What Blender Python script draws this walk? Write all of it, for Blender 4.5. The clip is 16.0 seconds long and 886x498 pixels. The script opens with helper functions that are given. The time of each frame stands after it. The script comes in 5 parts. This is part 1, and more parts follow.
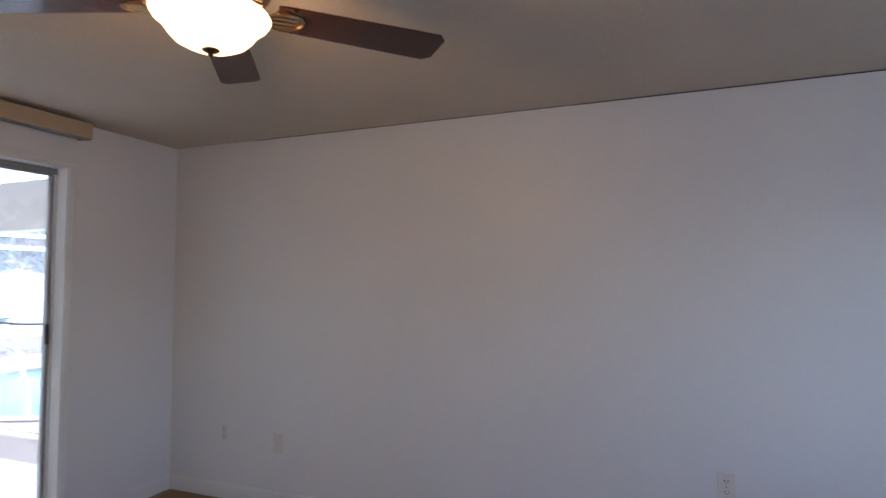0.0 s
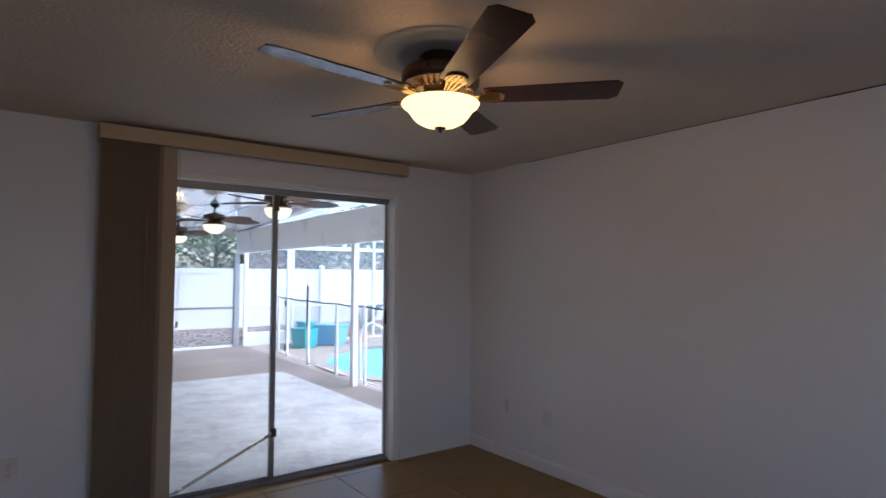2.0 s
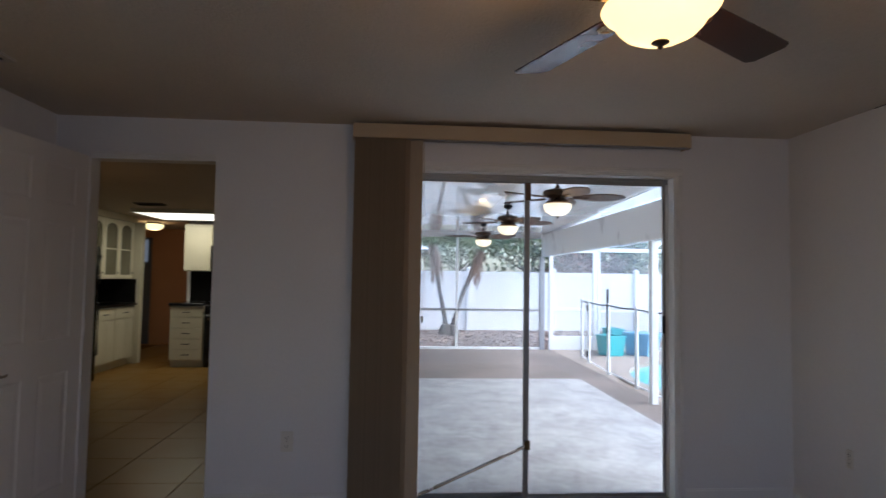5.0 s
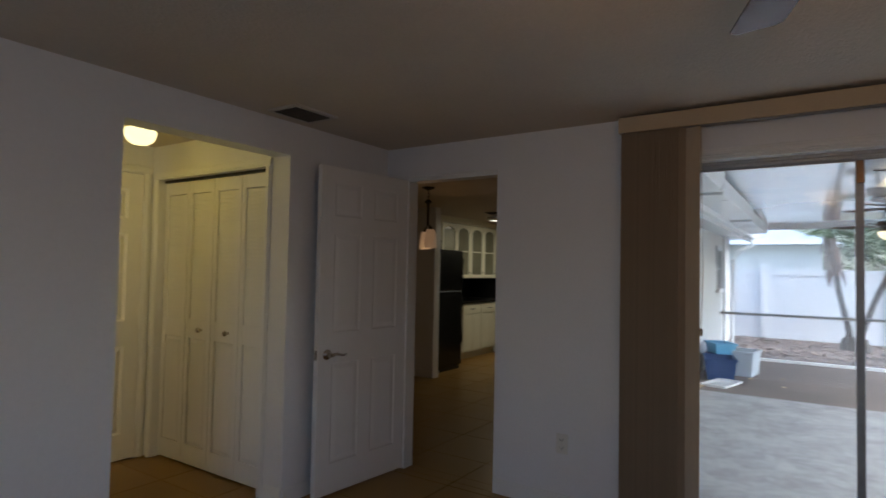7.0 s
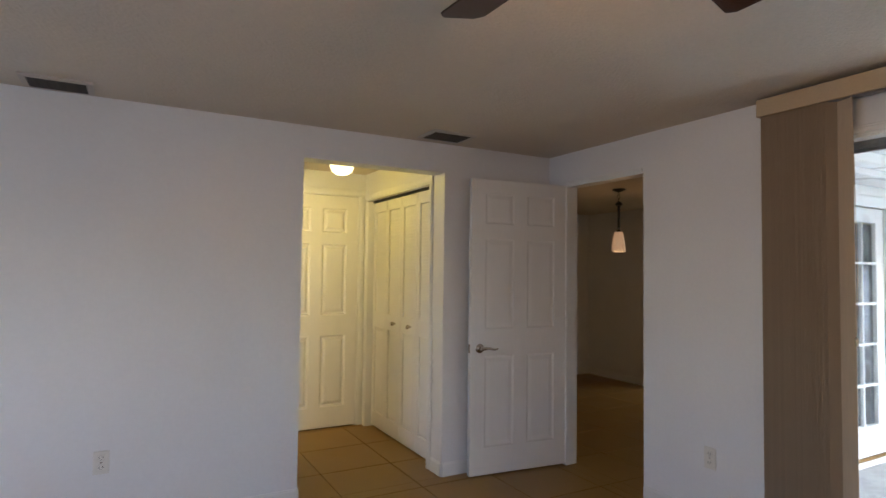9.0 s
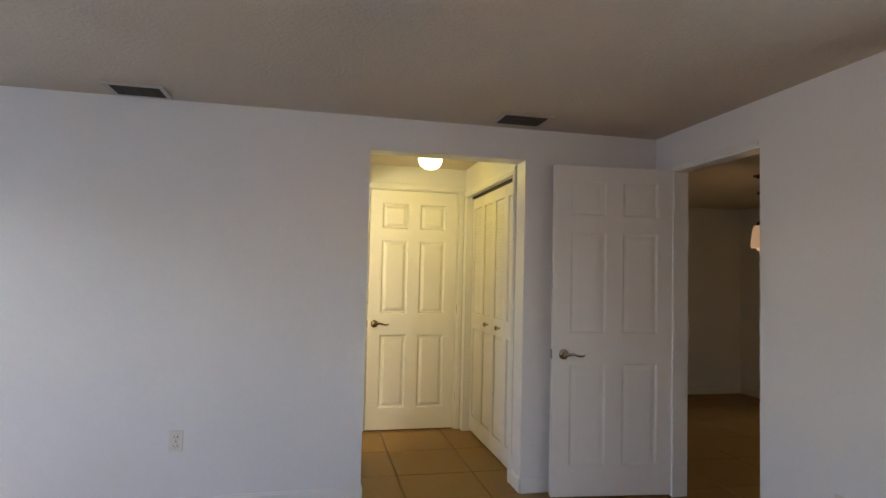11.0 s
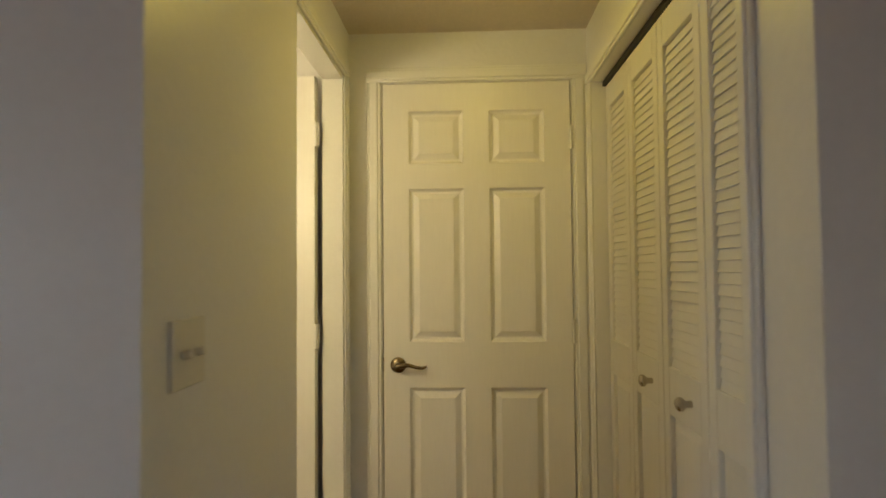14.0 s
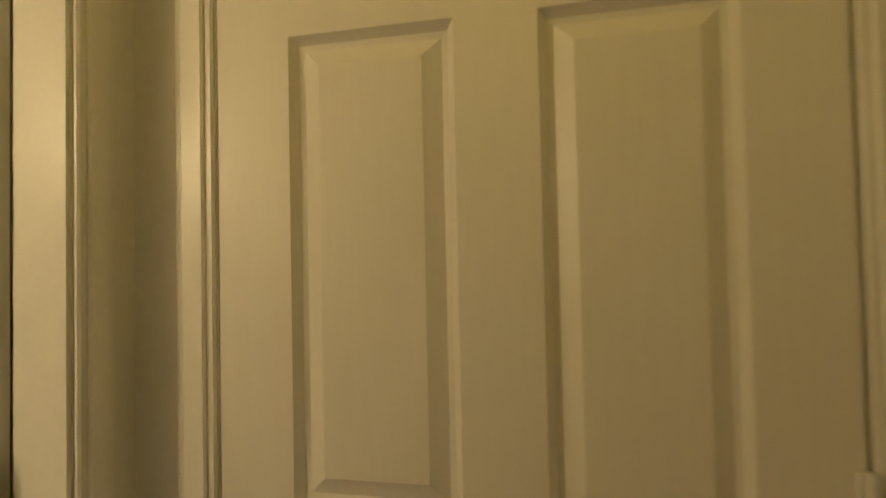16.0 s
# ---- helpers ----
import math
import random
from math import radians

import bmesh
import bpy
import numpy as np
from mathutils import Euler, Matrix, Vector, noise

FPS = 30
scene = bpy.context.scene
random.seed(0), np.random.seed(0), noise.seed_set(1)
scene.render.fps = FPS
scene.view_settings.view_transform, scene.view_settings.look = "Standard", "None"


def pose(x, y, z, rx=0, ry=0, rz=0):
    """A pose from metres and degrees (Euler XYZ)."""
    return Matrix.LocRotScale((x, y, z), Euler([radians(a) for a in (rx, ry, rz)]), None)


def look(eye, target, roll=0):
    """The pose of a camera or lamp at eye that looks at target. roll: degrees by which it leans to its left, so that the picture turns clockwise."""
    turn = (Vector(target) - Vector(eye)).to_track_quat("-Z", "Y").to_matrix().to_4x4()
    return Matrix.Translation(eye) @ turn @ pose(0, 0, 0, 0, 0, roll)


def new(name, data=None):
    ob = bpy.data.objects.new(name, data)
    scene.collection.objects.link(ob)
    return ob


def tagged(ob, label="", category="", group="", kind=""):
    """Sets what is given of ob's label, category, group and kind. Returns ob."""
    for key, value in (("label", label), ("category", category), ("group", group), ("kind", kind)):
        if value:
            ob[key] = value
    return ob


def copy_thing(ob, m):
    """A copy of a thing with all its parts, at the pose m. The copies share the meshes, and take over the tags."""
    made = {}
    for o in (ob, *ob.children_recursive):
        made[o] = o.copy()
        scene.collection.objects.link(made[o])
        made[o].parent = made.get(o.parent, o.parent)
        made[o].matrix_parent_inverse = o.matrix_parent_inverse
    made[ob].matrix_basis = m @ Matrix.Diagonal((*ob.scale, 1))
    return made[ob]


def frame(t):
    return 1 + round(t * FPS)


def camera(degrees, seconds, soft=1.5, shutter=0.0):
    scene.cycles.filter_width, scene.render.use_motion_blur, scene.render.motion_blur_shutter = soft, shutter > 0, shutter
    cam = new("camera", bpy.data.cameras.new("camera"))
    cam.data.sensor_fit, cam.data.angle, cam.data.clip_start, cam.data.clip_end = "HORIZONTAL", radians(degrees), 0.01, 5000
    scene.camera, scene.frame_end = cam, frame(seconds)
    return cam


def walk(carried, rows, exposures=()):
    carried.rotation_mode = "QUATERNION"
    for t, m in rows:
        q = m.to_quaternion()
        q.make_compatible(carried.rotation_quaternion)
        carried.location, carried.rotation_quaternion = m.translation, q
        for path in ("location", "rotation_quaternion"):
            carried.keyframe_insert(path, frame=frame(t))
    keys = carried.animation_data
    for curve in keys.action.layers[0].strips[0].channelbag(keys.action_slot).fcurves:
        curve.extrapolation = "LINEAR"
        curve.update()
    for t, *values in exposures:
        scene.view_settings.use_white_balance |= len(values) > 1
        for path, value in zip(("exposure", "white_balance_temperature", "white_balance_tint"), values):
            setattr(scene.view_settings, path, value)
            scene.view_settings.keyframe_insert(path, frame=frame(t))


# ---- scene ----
cam = camera(75.9, 16.0, 1.5, 0.4)
PATH = [
    (0, (0.525, 0.374, 1.372), (-0.21, 2.231, 1.479), -0.1),
    (0.5, (0.698, 0.285, 1.423), (-0.291, 2.021, 1.512), -0.3),
    (1, (0.889, 0.242, 1.414), (-0.403, 1.766, 1.505), -0.1),
    (1.5, (1.04, 0.239, 1.411), (-0.457, 1.563, 1.502), 0.1),
    (2, (1.176, 0.239, 1.411), (-0.436, 1.419, 1.5), 0.3),
    (2.5, (1.212, 0.349, 1.409), (-0.514, 1.356, 1.493), 0.4),
    (3, (1.169, 0.482, 1.413), (-0.655, 1.299, 1.491), 0.4),
    (3.2, (1.133, 0.518, 1.415), (-0.716, 1.277, 1.488), 0.6),
    (5.3, (0.83, 0.9, 1.344), (-1.167, 0.87, 1.442), 1),
    (5.5, (0.834, 0.94, 1.348), (-1.158, 0.785, 1.44), 1.1),
    (6, (0.833, 1.078, 1.354), (-1.118, 0.648, 1.441), 1.1),
    (6.5, (0.792, 1.243, 1.393), (-1.059, 0.488, 1.469), 1.1),
    (7, (0.648, 1.463, 1.398), (-1.016, 0.355, 1.469), 1.1),
    (7.5, (0.546, 1.663, 1.398), (-0.953, 0.341, 1.471), 0.9),
    (8, (0.496, 1.864, 1.425), (-0.863, 0.398, 1.48), 0.6),
    (8.5, (0.381, 2.03, 1.399), (-0.817, 0.43, 1.475), 0.8),
    (9, (0.236, 2.223, 1.381), (-0.731, 0.474, 1.461), 0.7),
    (9.2, (0.171, 2.308, 1.38), (-0.7, 0.509, 1.461), 0.7),
    (11.3, (-0.484, 2.117, 1.325), (-0.879, 0.158, 1.407), 0.8),
    (11.5, (-0.549, 2.004, 1.355), (-0.921, 0.041, 1.426), 0.3),
    (12, (-0.756, 1.617, 1.35), (-1.028, -0.363, 1.414), 0.1),
    (12.5, (-0.913, 1.152, 1.328), (-1.031, -0.843, 1.389), -0.2),
    (13, (-0.995, 0.667, 1.352), (-1.062, -1.331, 1.397), -0.1),
    (13.5, (-1.06, 0.148, 1.345), (-1.079, -1.851, 1.377), -0.3),
    (14, (-1.15, -0.355, 1.288), (-1.07, -2.352, 1.356), -0.5),
    (14.5, (-1.178, -0.833, 1.242), (-1.11, -2.829, 1.348), -0.4),
    (15, (-1.269, -1.284, 1.256), (-1.119, -3.275, 1.36), -0.5),
    (15.5, (-1.311, -1.679, 1.301), (-1.076, -3.664, 1.363), -0.7),
    (16, (-1.279, -1.967, 1.305), (-0.841, -3.918, 1.36), -1.2),
]
EXPOSURES = [(0, 2.88, 5430, 17), (0.5, 2.6, 5430, 17), (1.0, 2.32, 5430, 17), (1.5, 2.03, 5430, 17), (3.2, 1.95, 5450, 17), (5.3, 1.9, 5600, 15), (6.5, 1.68, 5600, 13), (7.0, 1.95, 5650, 12),
             (7.5, 2.25, 5600, 12), (8.5, 3.0, 5650, 12), (9.2, 3.25, 5700, 12), (12.0, 3.3, 5650, 10), (12.5, 3.2, 5650, 10), (13.0, 2.95, 5650, 9), (14.0, 2.5, 6000, 10), (15.0, 2.05, 6700, 15), (16.0, 1.9, 6850, 16)]
walk(cam, [(t, look(eye, target, roll)) for t, eye, target, roll in PATH], EXPOSURES)

# ---- world, sun and large lights ----
world = bpy.data.worlds.new("sky")
scene.world = world
world.use_nodes = True
wn = world.node_tree
sky = wn.nodes.new("ShaderNodeTexSky")
sky.sky_type, sky.sun_disc = "NISHITA", False
sky.sun_elevation, sky.sun_rotation = radians(41), radians(17)
sky.air_density, sky.dust_density = 1.0, 2.5
wn.links.new(sky.outputs[0], wn.nodes["Background"].inputs[0])
wn.nodes["Background"].inputs[1].default_value = 0.15


def lamp(name, kind, at, energy, color, size=0.05, target=None, spread=None):
    d = bpy.data.lights.new(name, kind)
    d.energy, d.color = energy, color
    if kind == "AREA":
        d.shape, d.size, d.size_y = "RECTANGLE", size[0], size[1]
    elif kind == "SUN":
        d.angle = radians(size)
    else:
        d.shadow_soft_size = size
    o = new(name, d)
    o.matrix_world = look(at, target) if target else Matrix.Translation(at)
    return o


WARM, YELLOW, SKYBLUE = (1.0, 0.54, 0.20), (1.0, 0.71, 0.085), (0.58, 0.74, 1.0)
lamp("sun", "SUN", (3, 10, 9), 1.05, (1.0, 0.98, 0.95), 45, (0, 0, 0))
lamp("east_window_light", "AREA", (2.84, 1.2, 1.35), 1.95, SKYBLUE, (1.4, 1.0), (0, 1.2, 1.30))
lamp("sky_window_light", "AREA", (1.98, -1.36, 1.42), 0.4, SKYBLUE, (1.2, 1.0), (1.98, 0, 1.42))
lamp("fan_bulb", "POINT", (-0.575, 1.505, 2.020), 1.6, WARM, 0.06)
lamp("hall_bulb", "POINT", (-1.20, -2.02, 2.155), 0.29, YELLOW, 0.05)
hall_glow = lamp("hall_globe", "AREA", (-1.20, -2.02, 2.125), 0.22, YELLOW, (0.14, 0.14), (-1.20, -2.03, 0))
hall_glow.data.shape = "DISK"
lamp("kitchen_tubes", "AREA", (-7.3, -2.05, 2.12), 1.9, (1.0, 0.86, 0.52), (0.9, 1.1), (-7.3, -2.05, 0))
lamp("pendant_bulb", "POINT", (-3.90, -1.75, 1.50), 0.17, WARM, 0.05)
lamp("rear_hall_bulb", "POINT", (-8.9, -3.3, 2.0), 0.4, WARM, 0.06)
lamp("side_room_bulb", "POINT", (0.10, -1.58, 1.70), 4.2, (1.0, 0.79, 0.40), 0.12)
for px, py, pz in ((-4.7, 2.37, 2.05), (-6.8, 2.26, 2.01), (-9.0, 2.24, 1.97)):
    lamp("patio_fan_bulb", "POINT", (px, py, pz - 0.02), 1.2, WARM, 0.08)


# ---- materials ----
def mat(name, color, rough=0.6, metal=0.0, vary=0.10, scale=2.5, fine=60.0, bump=0.15, depth=0.001, stretch=(1, 1, 1), rand=0.0,
        stain=None, spec=0.5, coat=0.0, trans=0.0):
    """A painted, wooden, stone or metal surface with broad and fine variation and relief."""
    m = bpy.data.materials.new(name)
    m.use_nodes = True
    t = m.node_tree
    b = t.nodes["Principled BSDF"]
    link = t.links.new
    co = t.nodes.new("ShaderNodeTexCoord")
    mp = t.nodes.new("ShaderNodeMapping")
    mp.inputs["Scale"].default_value = stretch
    link(co.outputs["Object"], mp.inputs[0])
    broad, grain = t.nodes.new("ShaderNodeTexNoise"), t.nodes.new("ShaderNodeTexNoise")
    broad.inputs["Scale"].default_value, broad.inputs["Detail"].default_value = scale, 4
    grain.inputs["Scale"].default_value, grain.inputs["Detail"].default_value = fine, 3
    for n in (broad, grain):
        link(mp.outputs[0], n.inputs["Vector"])
    mixed = t.nodes.new("ShaderNodeMath")
    mixed.operation = "MULTIPLY_ADD"
    mixed.inputs[1].default_value = 0.6
    half = t.nodes.new("ShaderNodeMath")
    half.operation = "MULTIPLY"
    half.inputs[1].default_value = 0.4
    link(grain.outputs["Fac"], half.inputs[0])
    link(broad.outputs["Fac"], mixed.inputs[0])
    link(half.outputs[0], mixed.inputs[2])
    source = mixed.outputs[0]
    if rand:
        info = t.nodes.new("ShaderNodeObjectInfo")
        add = t.nodes.new("ShaderNodeMath")
        add.operation = "MULTIPLY_ADD"
        add.inputs[1].default_value = rand
        link(info.outputs["Random"], add.inputs[0])
        link(source, add.inputs[2])
        source = add.outputs[0]
    ramp = t.nodes.new("ShaderNodeValToRGB")
    c = Vector(color[:3])
    other = Vector(stain) if stain else c * (1 - 2 * vary)
    ramp.color_ramp.elements[0].position, ramp.color_ramp.elements[1].position = 0.30, 0.70 + rand
    ramp.color_ramp.elements[0].color = (*other, 1)
    ramp.color_ramp.elements[1].color = (*(c * (1 + vary * 0.3)), 1)
    link(source, ramp.inputs[0])
    link(ramp.outputs[0], b.inputs["Base Color"])
    b.inputs["Metallic"].default_value = metal
    b.inputs["Specular IOR Level"].default_value = spec
    b.inputs["Coat Weight"].default_value = coat
    b.inputs["Transmission Weight"].default_value = trans
    rr = t.nodes.new("ShaderNodeMapRange")
    rr.inputs["To Min"].default_value, rr.inputs["To Max"].default_value = max(0.03, rough - 0.1), min(1, rough + 0.1)
    link(broad.outputs["Fac"], rr.inputs[0])
    link(rr.outputs[0], b.inputs["Roughness"])
    if bump:
        bp = t.nodes.new("ShaderNodeBump")
        bp.inputs["Strength"].default_value, bp.inputs["Distance"].default_value = bump, depth
        link(grain.outputs["Fac"], bp.inputs["Height"])
        link(bp.outputs[0], b.inputs["Normal"])
    return m


def glow(name, color, strength, base=(0.9, 0.9, 0.85)):
    """A glowing surface: lit lamp glass, or a pane given daylight as emission."""
    m = bpy.data.materials.new(name)
    m.use_nodes = True
    b = m.node_tree.nodes["Principled BSDF"]
    b.inputs["Base Color"].default_value = (*base, 1)
    b.inputs["Roughness"].default_value = 0.35
    b.inputs["Emission Color"].default_value = (*color, 1)
    b.inputs["Emission Strength"].default_value = strength
    return m


def glass(name, tint=(0.95, 0.98, 0.97), gloss=0.03):
    """Clear window glass: see-through with a thin sheen."""
    m = bpy.data.materials.new(name)
    m.use_nodes = True
    t = m.node_tree
    t.nodes.clear()
    out, mix = t.nodes.new("ShaderNodeOutputMaterial"), t.nodes.new("ShaderNodeMixShader")
    a, g = t.nodes.new("ShaderNodeBsdfTransparent"), t.nodes.new("ShaderNodeBsdfGlossy")
    a.inputs[0].default_value = (*tint, 1)
    g.inputs["Roughness"].default_value = 0.02
    mix.inputs[0].default_value = gloss
    t.links.new(a.outputs[0], mix.inputs[1])
    t.links.new(g.outputs[0], mix.inputs[2])
    t.links.new(mix.outputs[0], out.inputs[0])
    return m


def mesh_cloth(name, color, cover):
    """Fine netting that lets most of the light through."""
    m = glass(name, (1, 1, 1), cover)
    t = m.node_tree
    d = t.nodes.new("ShaderNodeBsdfDiffuse")
    d.inputs[0].default_value = (*color, 1)
    mix = [n for n in t.nodes if n.type == "MIX_SHADER"][0]
    t.links.new(d.outputs[0], mix.inputs[2])
    return m


WALL = mat("wall_paint", (0.78, 0.77, 0.76), 0.36, vary=0.03, scale=1.3, fine=55, bump=0.35, depth=0.0025, spec=0.45)
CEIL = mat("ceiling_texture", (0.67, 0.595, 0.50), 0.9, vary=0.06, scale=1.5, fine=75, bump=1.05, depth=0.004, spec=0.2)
TRIM = mat("trim_paint", (0.80, 0.79, 0.76), 0.35, vary=0.03, scale=3, fine=90, bump=0.10)
DOOR = mat("door_paint", (0.80, 0.78, 0.74), 0.38, vary=0.03, scale=2, fine=90, bump=0.22, depth=0.0015, stretch=(1, 1, 0.12))
TILE = mat("floor_tile", (0.26, 0.15, 0.038), 0.32, vary=0.06, scale=3, fine=40, bump=0.08, rand=0.04, spec=0.16)
GROUT = mat("grout", (0.20, 0.118, 0.036), 0.9, vary=0.15, scale=4, bump=0.4)
BLADE = mat("walnut_blade", (0.062, 0.020, 0.011), 0.26, vary=0.30, scale=3, fine=45, bump=0.0, coat=0.08, spec=0.4)
BRONZE = mat("aged_bronze", (0.16, 0.105, 0.07), 0.30, 0.9, vary=0.2, scale=8, bump=0.05)
FANB = mat("polished_fan_brass", (0.62, 0.43, 0.21), 0.22, 1.0, vary=0.12, scale=12, bump=0.02)
BRASS = mat("antique_brass", (0.27, 0.215, 0.135), 0.25, 1.0, vary=0.12, scale=12, bump=0.03)
NICKEL = mat("satin_nickel", (0.55, 0.50, 0.44), 0.25, 1.0, vary=0.1, scale=12, bump=0.03)
MEDAL = mat("ceiling_medallion", (0.55, 0.53, 0.52), 0.6, vary=0.06, bump=0.1)
ALU = mat("mill_aluminium", (0.34, 0.335, 0.33), 0.45, 0.5, vary=0.12, scale=5, bump=0.05)
BLACKM = mat("black_metal", (0.02, 0.02, 0.02), 0.4, 0.3, vary=0.2, bump=0.05)
VALANCE = mat("valance_beige", (0.52, 0.40, 0.25), 0.55, vary=0.06, fine=120, bump=0.08)
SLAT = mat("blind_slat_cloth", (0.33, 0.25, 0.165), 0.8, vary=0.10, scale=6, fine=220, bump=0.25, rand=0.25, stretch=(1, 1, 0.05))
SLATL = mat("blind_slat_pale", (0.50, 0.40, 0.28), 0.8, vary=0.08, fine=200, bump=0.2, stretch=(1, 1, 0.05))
PLATE = mat("cover_plate", (0.72, 0.69, 0.62), 0.35, vary=0.03, bump=0.0)
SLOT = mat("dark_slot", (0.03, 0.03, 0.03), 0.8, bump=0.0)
VENTM = mat("vent_enamel", (0.55, 0.50, 0.45), 0.5, vary=0.08, bump=0.05)
VENTD = mat("vent_dust", (0.10, 0.09, 0.08), 0.9, vary=0.3, bump=0.2)
PEACH = mat("peach_paint", (0.62, 0.33, 0.17), 0.6, vary=0.05, bump=0.2)
DARK = mat("dark_void", (0.02, 0.02, 0.022), 0.9, vary=0.1, bump=0.0)
GLASS = glass("window_glass")
BOWL = glow("lit_alabaster", (1.0, 0.66, 0.24), 0.55)
DOME = glow("lit_opal", (1.0, 0.80, 0.34), 0.45)
TUBE = glow("lit_diffuser", (1.0, 0.93, 0.72), 0.42)
SHADE = glow("lit_frosted_shade", (1.0, 0.52, 0.24), 0.035)


# ---- builders ----
class M:
    """A mesh in the making."""

    def __init__(self):
        self.v, self.f = [], []

    def add(self, vs, fs, m=None):
        k = len(self.v)
        self.v += [tuple(m @ Vector(p)) if m else tuple(p) for p in vs]
        self.f += [tuple(i + k for i in q) for q in fs]
        return self

    def box(self, x0, y0, z0, x1, y1, z1, b=0.0, m=None):
        if not b:
            vs = [(x, y, z) for x in (x0, x1) for y in (y0, y1) for z in (z0, z1)]
            return self.add(vs, [(0, 1, 3, 2), (4, 6, 7, 5), (0, 4, 5, 1), (2, 3, 7, 6), (0, 2, 6, 4), (1, 5, 7, 3)], m)
        lo, hi, vs, at = (x0, y0, z0), (x1, y1, z1), [], {}
        for s in [(i, j, k) for i in (0, 1) for j in (0, 1) for k in (0, 1)]:
            for a in range(3):
                at[s, a] = len(vs)
                vs.append([(hi if s[c] else lo)[c] + (0 if c == a else (-b if s[c] else b)) for c in range(3)])
        fs = []
        for a in range(3):
            u, w = [c for c in range(3) if c != a]

            def cor(e, i, j):
                s = [0, 0, 0]
                s[a], s[u], s[w] = e, i, j
                return tuple(s)
            for e in (0, 1):
                fs.append([at[cor(e, i, j), a] for i, j in ((0, 0), (1, 0), (1, 1), (0, 1))])
            for i in (0, 1):
                for j in (0, 1):
                    fs.append([at[cor(0, i, j), u], at[cor(1, i, j), u], at[cor(1, i, j), w], at[cor(0, i, j), w]])
        fs += [[at[s, 0], at[s, 1], at[s, 2]] for s in [(i, j, k) for i in (0, 1) for j in (0, 1) for k in (0, 1)]]
        return self.add(vs, fs, m)

    def lathe(self, profile, n=32, m=None):
        vs, fs = [], []
        for r, z in profile:
            vs += [(r * math.cos(math.tau * i / n), r * math.sin(math.tau * i / n), z) for i in range(n)]
        for k in range(len(profile) - 1):
            fs += [(k * n + i, k * n + (i + 1) % n, k * n + n + (i + 1) % n, k * n + n + i) for i in range(n)]
        fs += [tuple(range(n))[::-1], tuple((len(profile) - 1) * n + i for i in range(n))]
        return self.add(vs, fs, m)

    def tube(self, path, r, n=8):
        path = [Vector(p) for p in path]
        rs = r if isinstance(r, (list, tuple)) else [r] * len(path)
        vs, fs = [], []
        for k, p in enumerate(path):
            d = (path[min(k + 1, len(path) - 1)] - path[max(k - 1, 0)]).normalized()
            q = d.to_track_quat("Z", "Y")
            vs += [p + q @ Vector((rs[k] * math.cos(math.tau * i / n), rs[k] * math.sin(math.tau * i / n), 0)) for i in range(n)]
        for k in range(len(path) - 1):
            fs += [(k * n + i, k * n + (i + 1) % n, k * n + n + (i + 1) % n, k * n + n + i) for i in range(n)]
        fs += [tuple(range(n))[::-1], tuple((len(path) - 1) * n + i for i in range(n))]
        return self.add(vs, fs)

    def prism(self, poly, z0, z1, m=None):
        n = len(poly)
        vs = [(x, y, z0) for x, y in poly] + [(x, y, z1) for x, y in poly]
        fs = [tuple(range(n))[::-1], tuple(range(n, 2 * n))] + [(i, (i + 1) % n, n + (i + 1) % n, n + i) for i in range(n)]
        return self.add(vs, fs, m)

    def data(self, name, material, smooth=False):
        me = bpy.data.meshes.new(name)
        me.from_pydata(self.v, [], self.f)
        bm = bmesh.new()
        bm.from_mesh(me)
        bmesh.ops.recalc_face_normals(bm, faces=bm.faces)
        bm.to_mesh(me)
        bm.free()
        me.materials.append(material)
        if smooth:
            me.polygons.foreach_set("use_smooth", [True] * len(me.polygons))
            me.set_sharp_from_angle(angle=radians(40))
        return me


def part(name, m, material, parent, label="", smooth=False):
    """One mesh under a thing or under a part, in the thing's own axes."""
    o = new(name, m.data(name, material, smooth) if isinstance(m, M) else m)
    o.parent = parent
    return tagged(o, label)


def thing(name, label, category, at=None, group=""):
    """An empty at the thing's base that carries its parts."""
    o = new(name)
    o.empty_display_size = 0.1
    if at is not None:
        o.matrix_basis = at
    return tagged(o, label, category, group)


def solid(name, m, material, label, category, group="", smooth=False):
    """A thing of one mesh."""
    return tagged(new(name, m.data(name, material, smooth)), label, category, group)


def built(name, m, material, label, category="wall", smooth=False):
    """A piece of the setting."""
    return tagged(new(name, m.data(name, material, smooth)), label, category, kind="structure")


def slab_with_holes(axis, lo, hi, u0, u1, z0, z1, holes):
    """An upright wall along u, lo..hi thick, with openings (u0, u1, z0, z1) right through it."""
    m, us = M(), sorted({u0, u1, *[h[0] for h in holes], *[h[1] for h in holes]})
    for a, b in zip(us, us[1:]):
        zs = [(z0, z1)]
        for h in holes:
            if h[0] <= a and b <= h[1]:
                zs = [(p, q) for s, e in zs for p, q in ((s, min(e, h[2])), (max(s, h[3]), e)) if q > p]
        for p, q in zs:
            m.box(lo, a, p, hi, b, q) if axis == "x" else m.box(a, lo, p, b, hi, q)
    return m


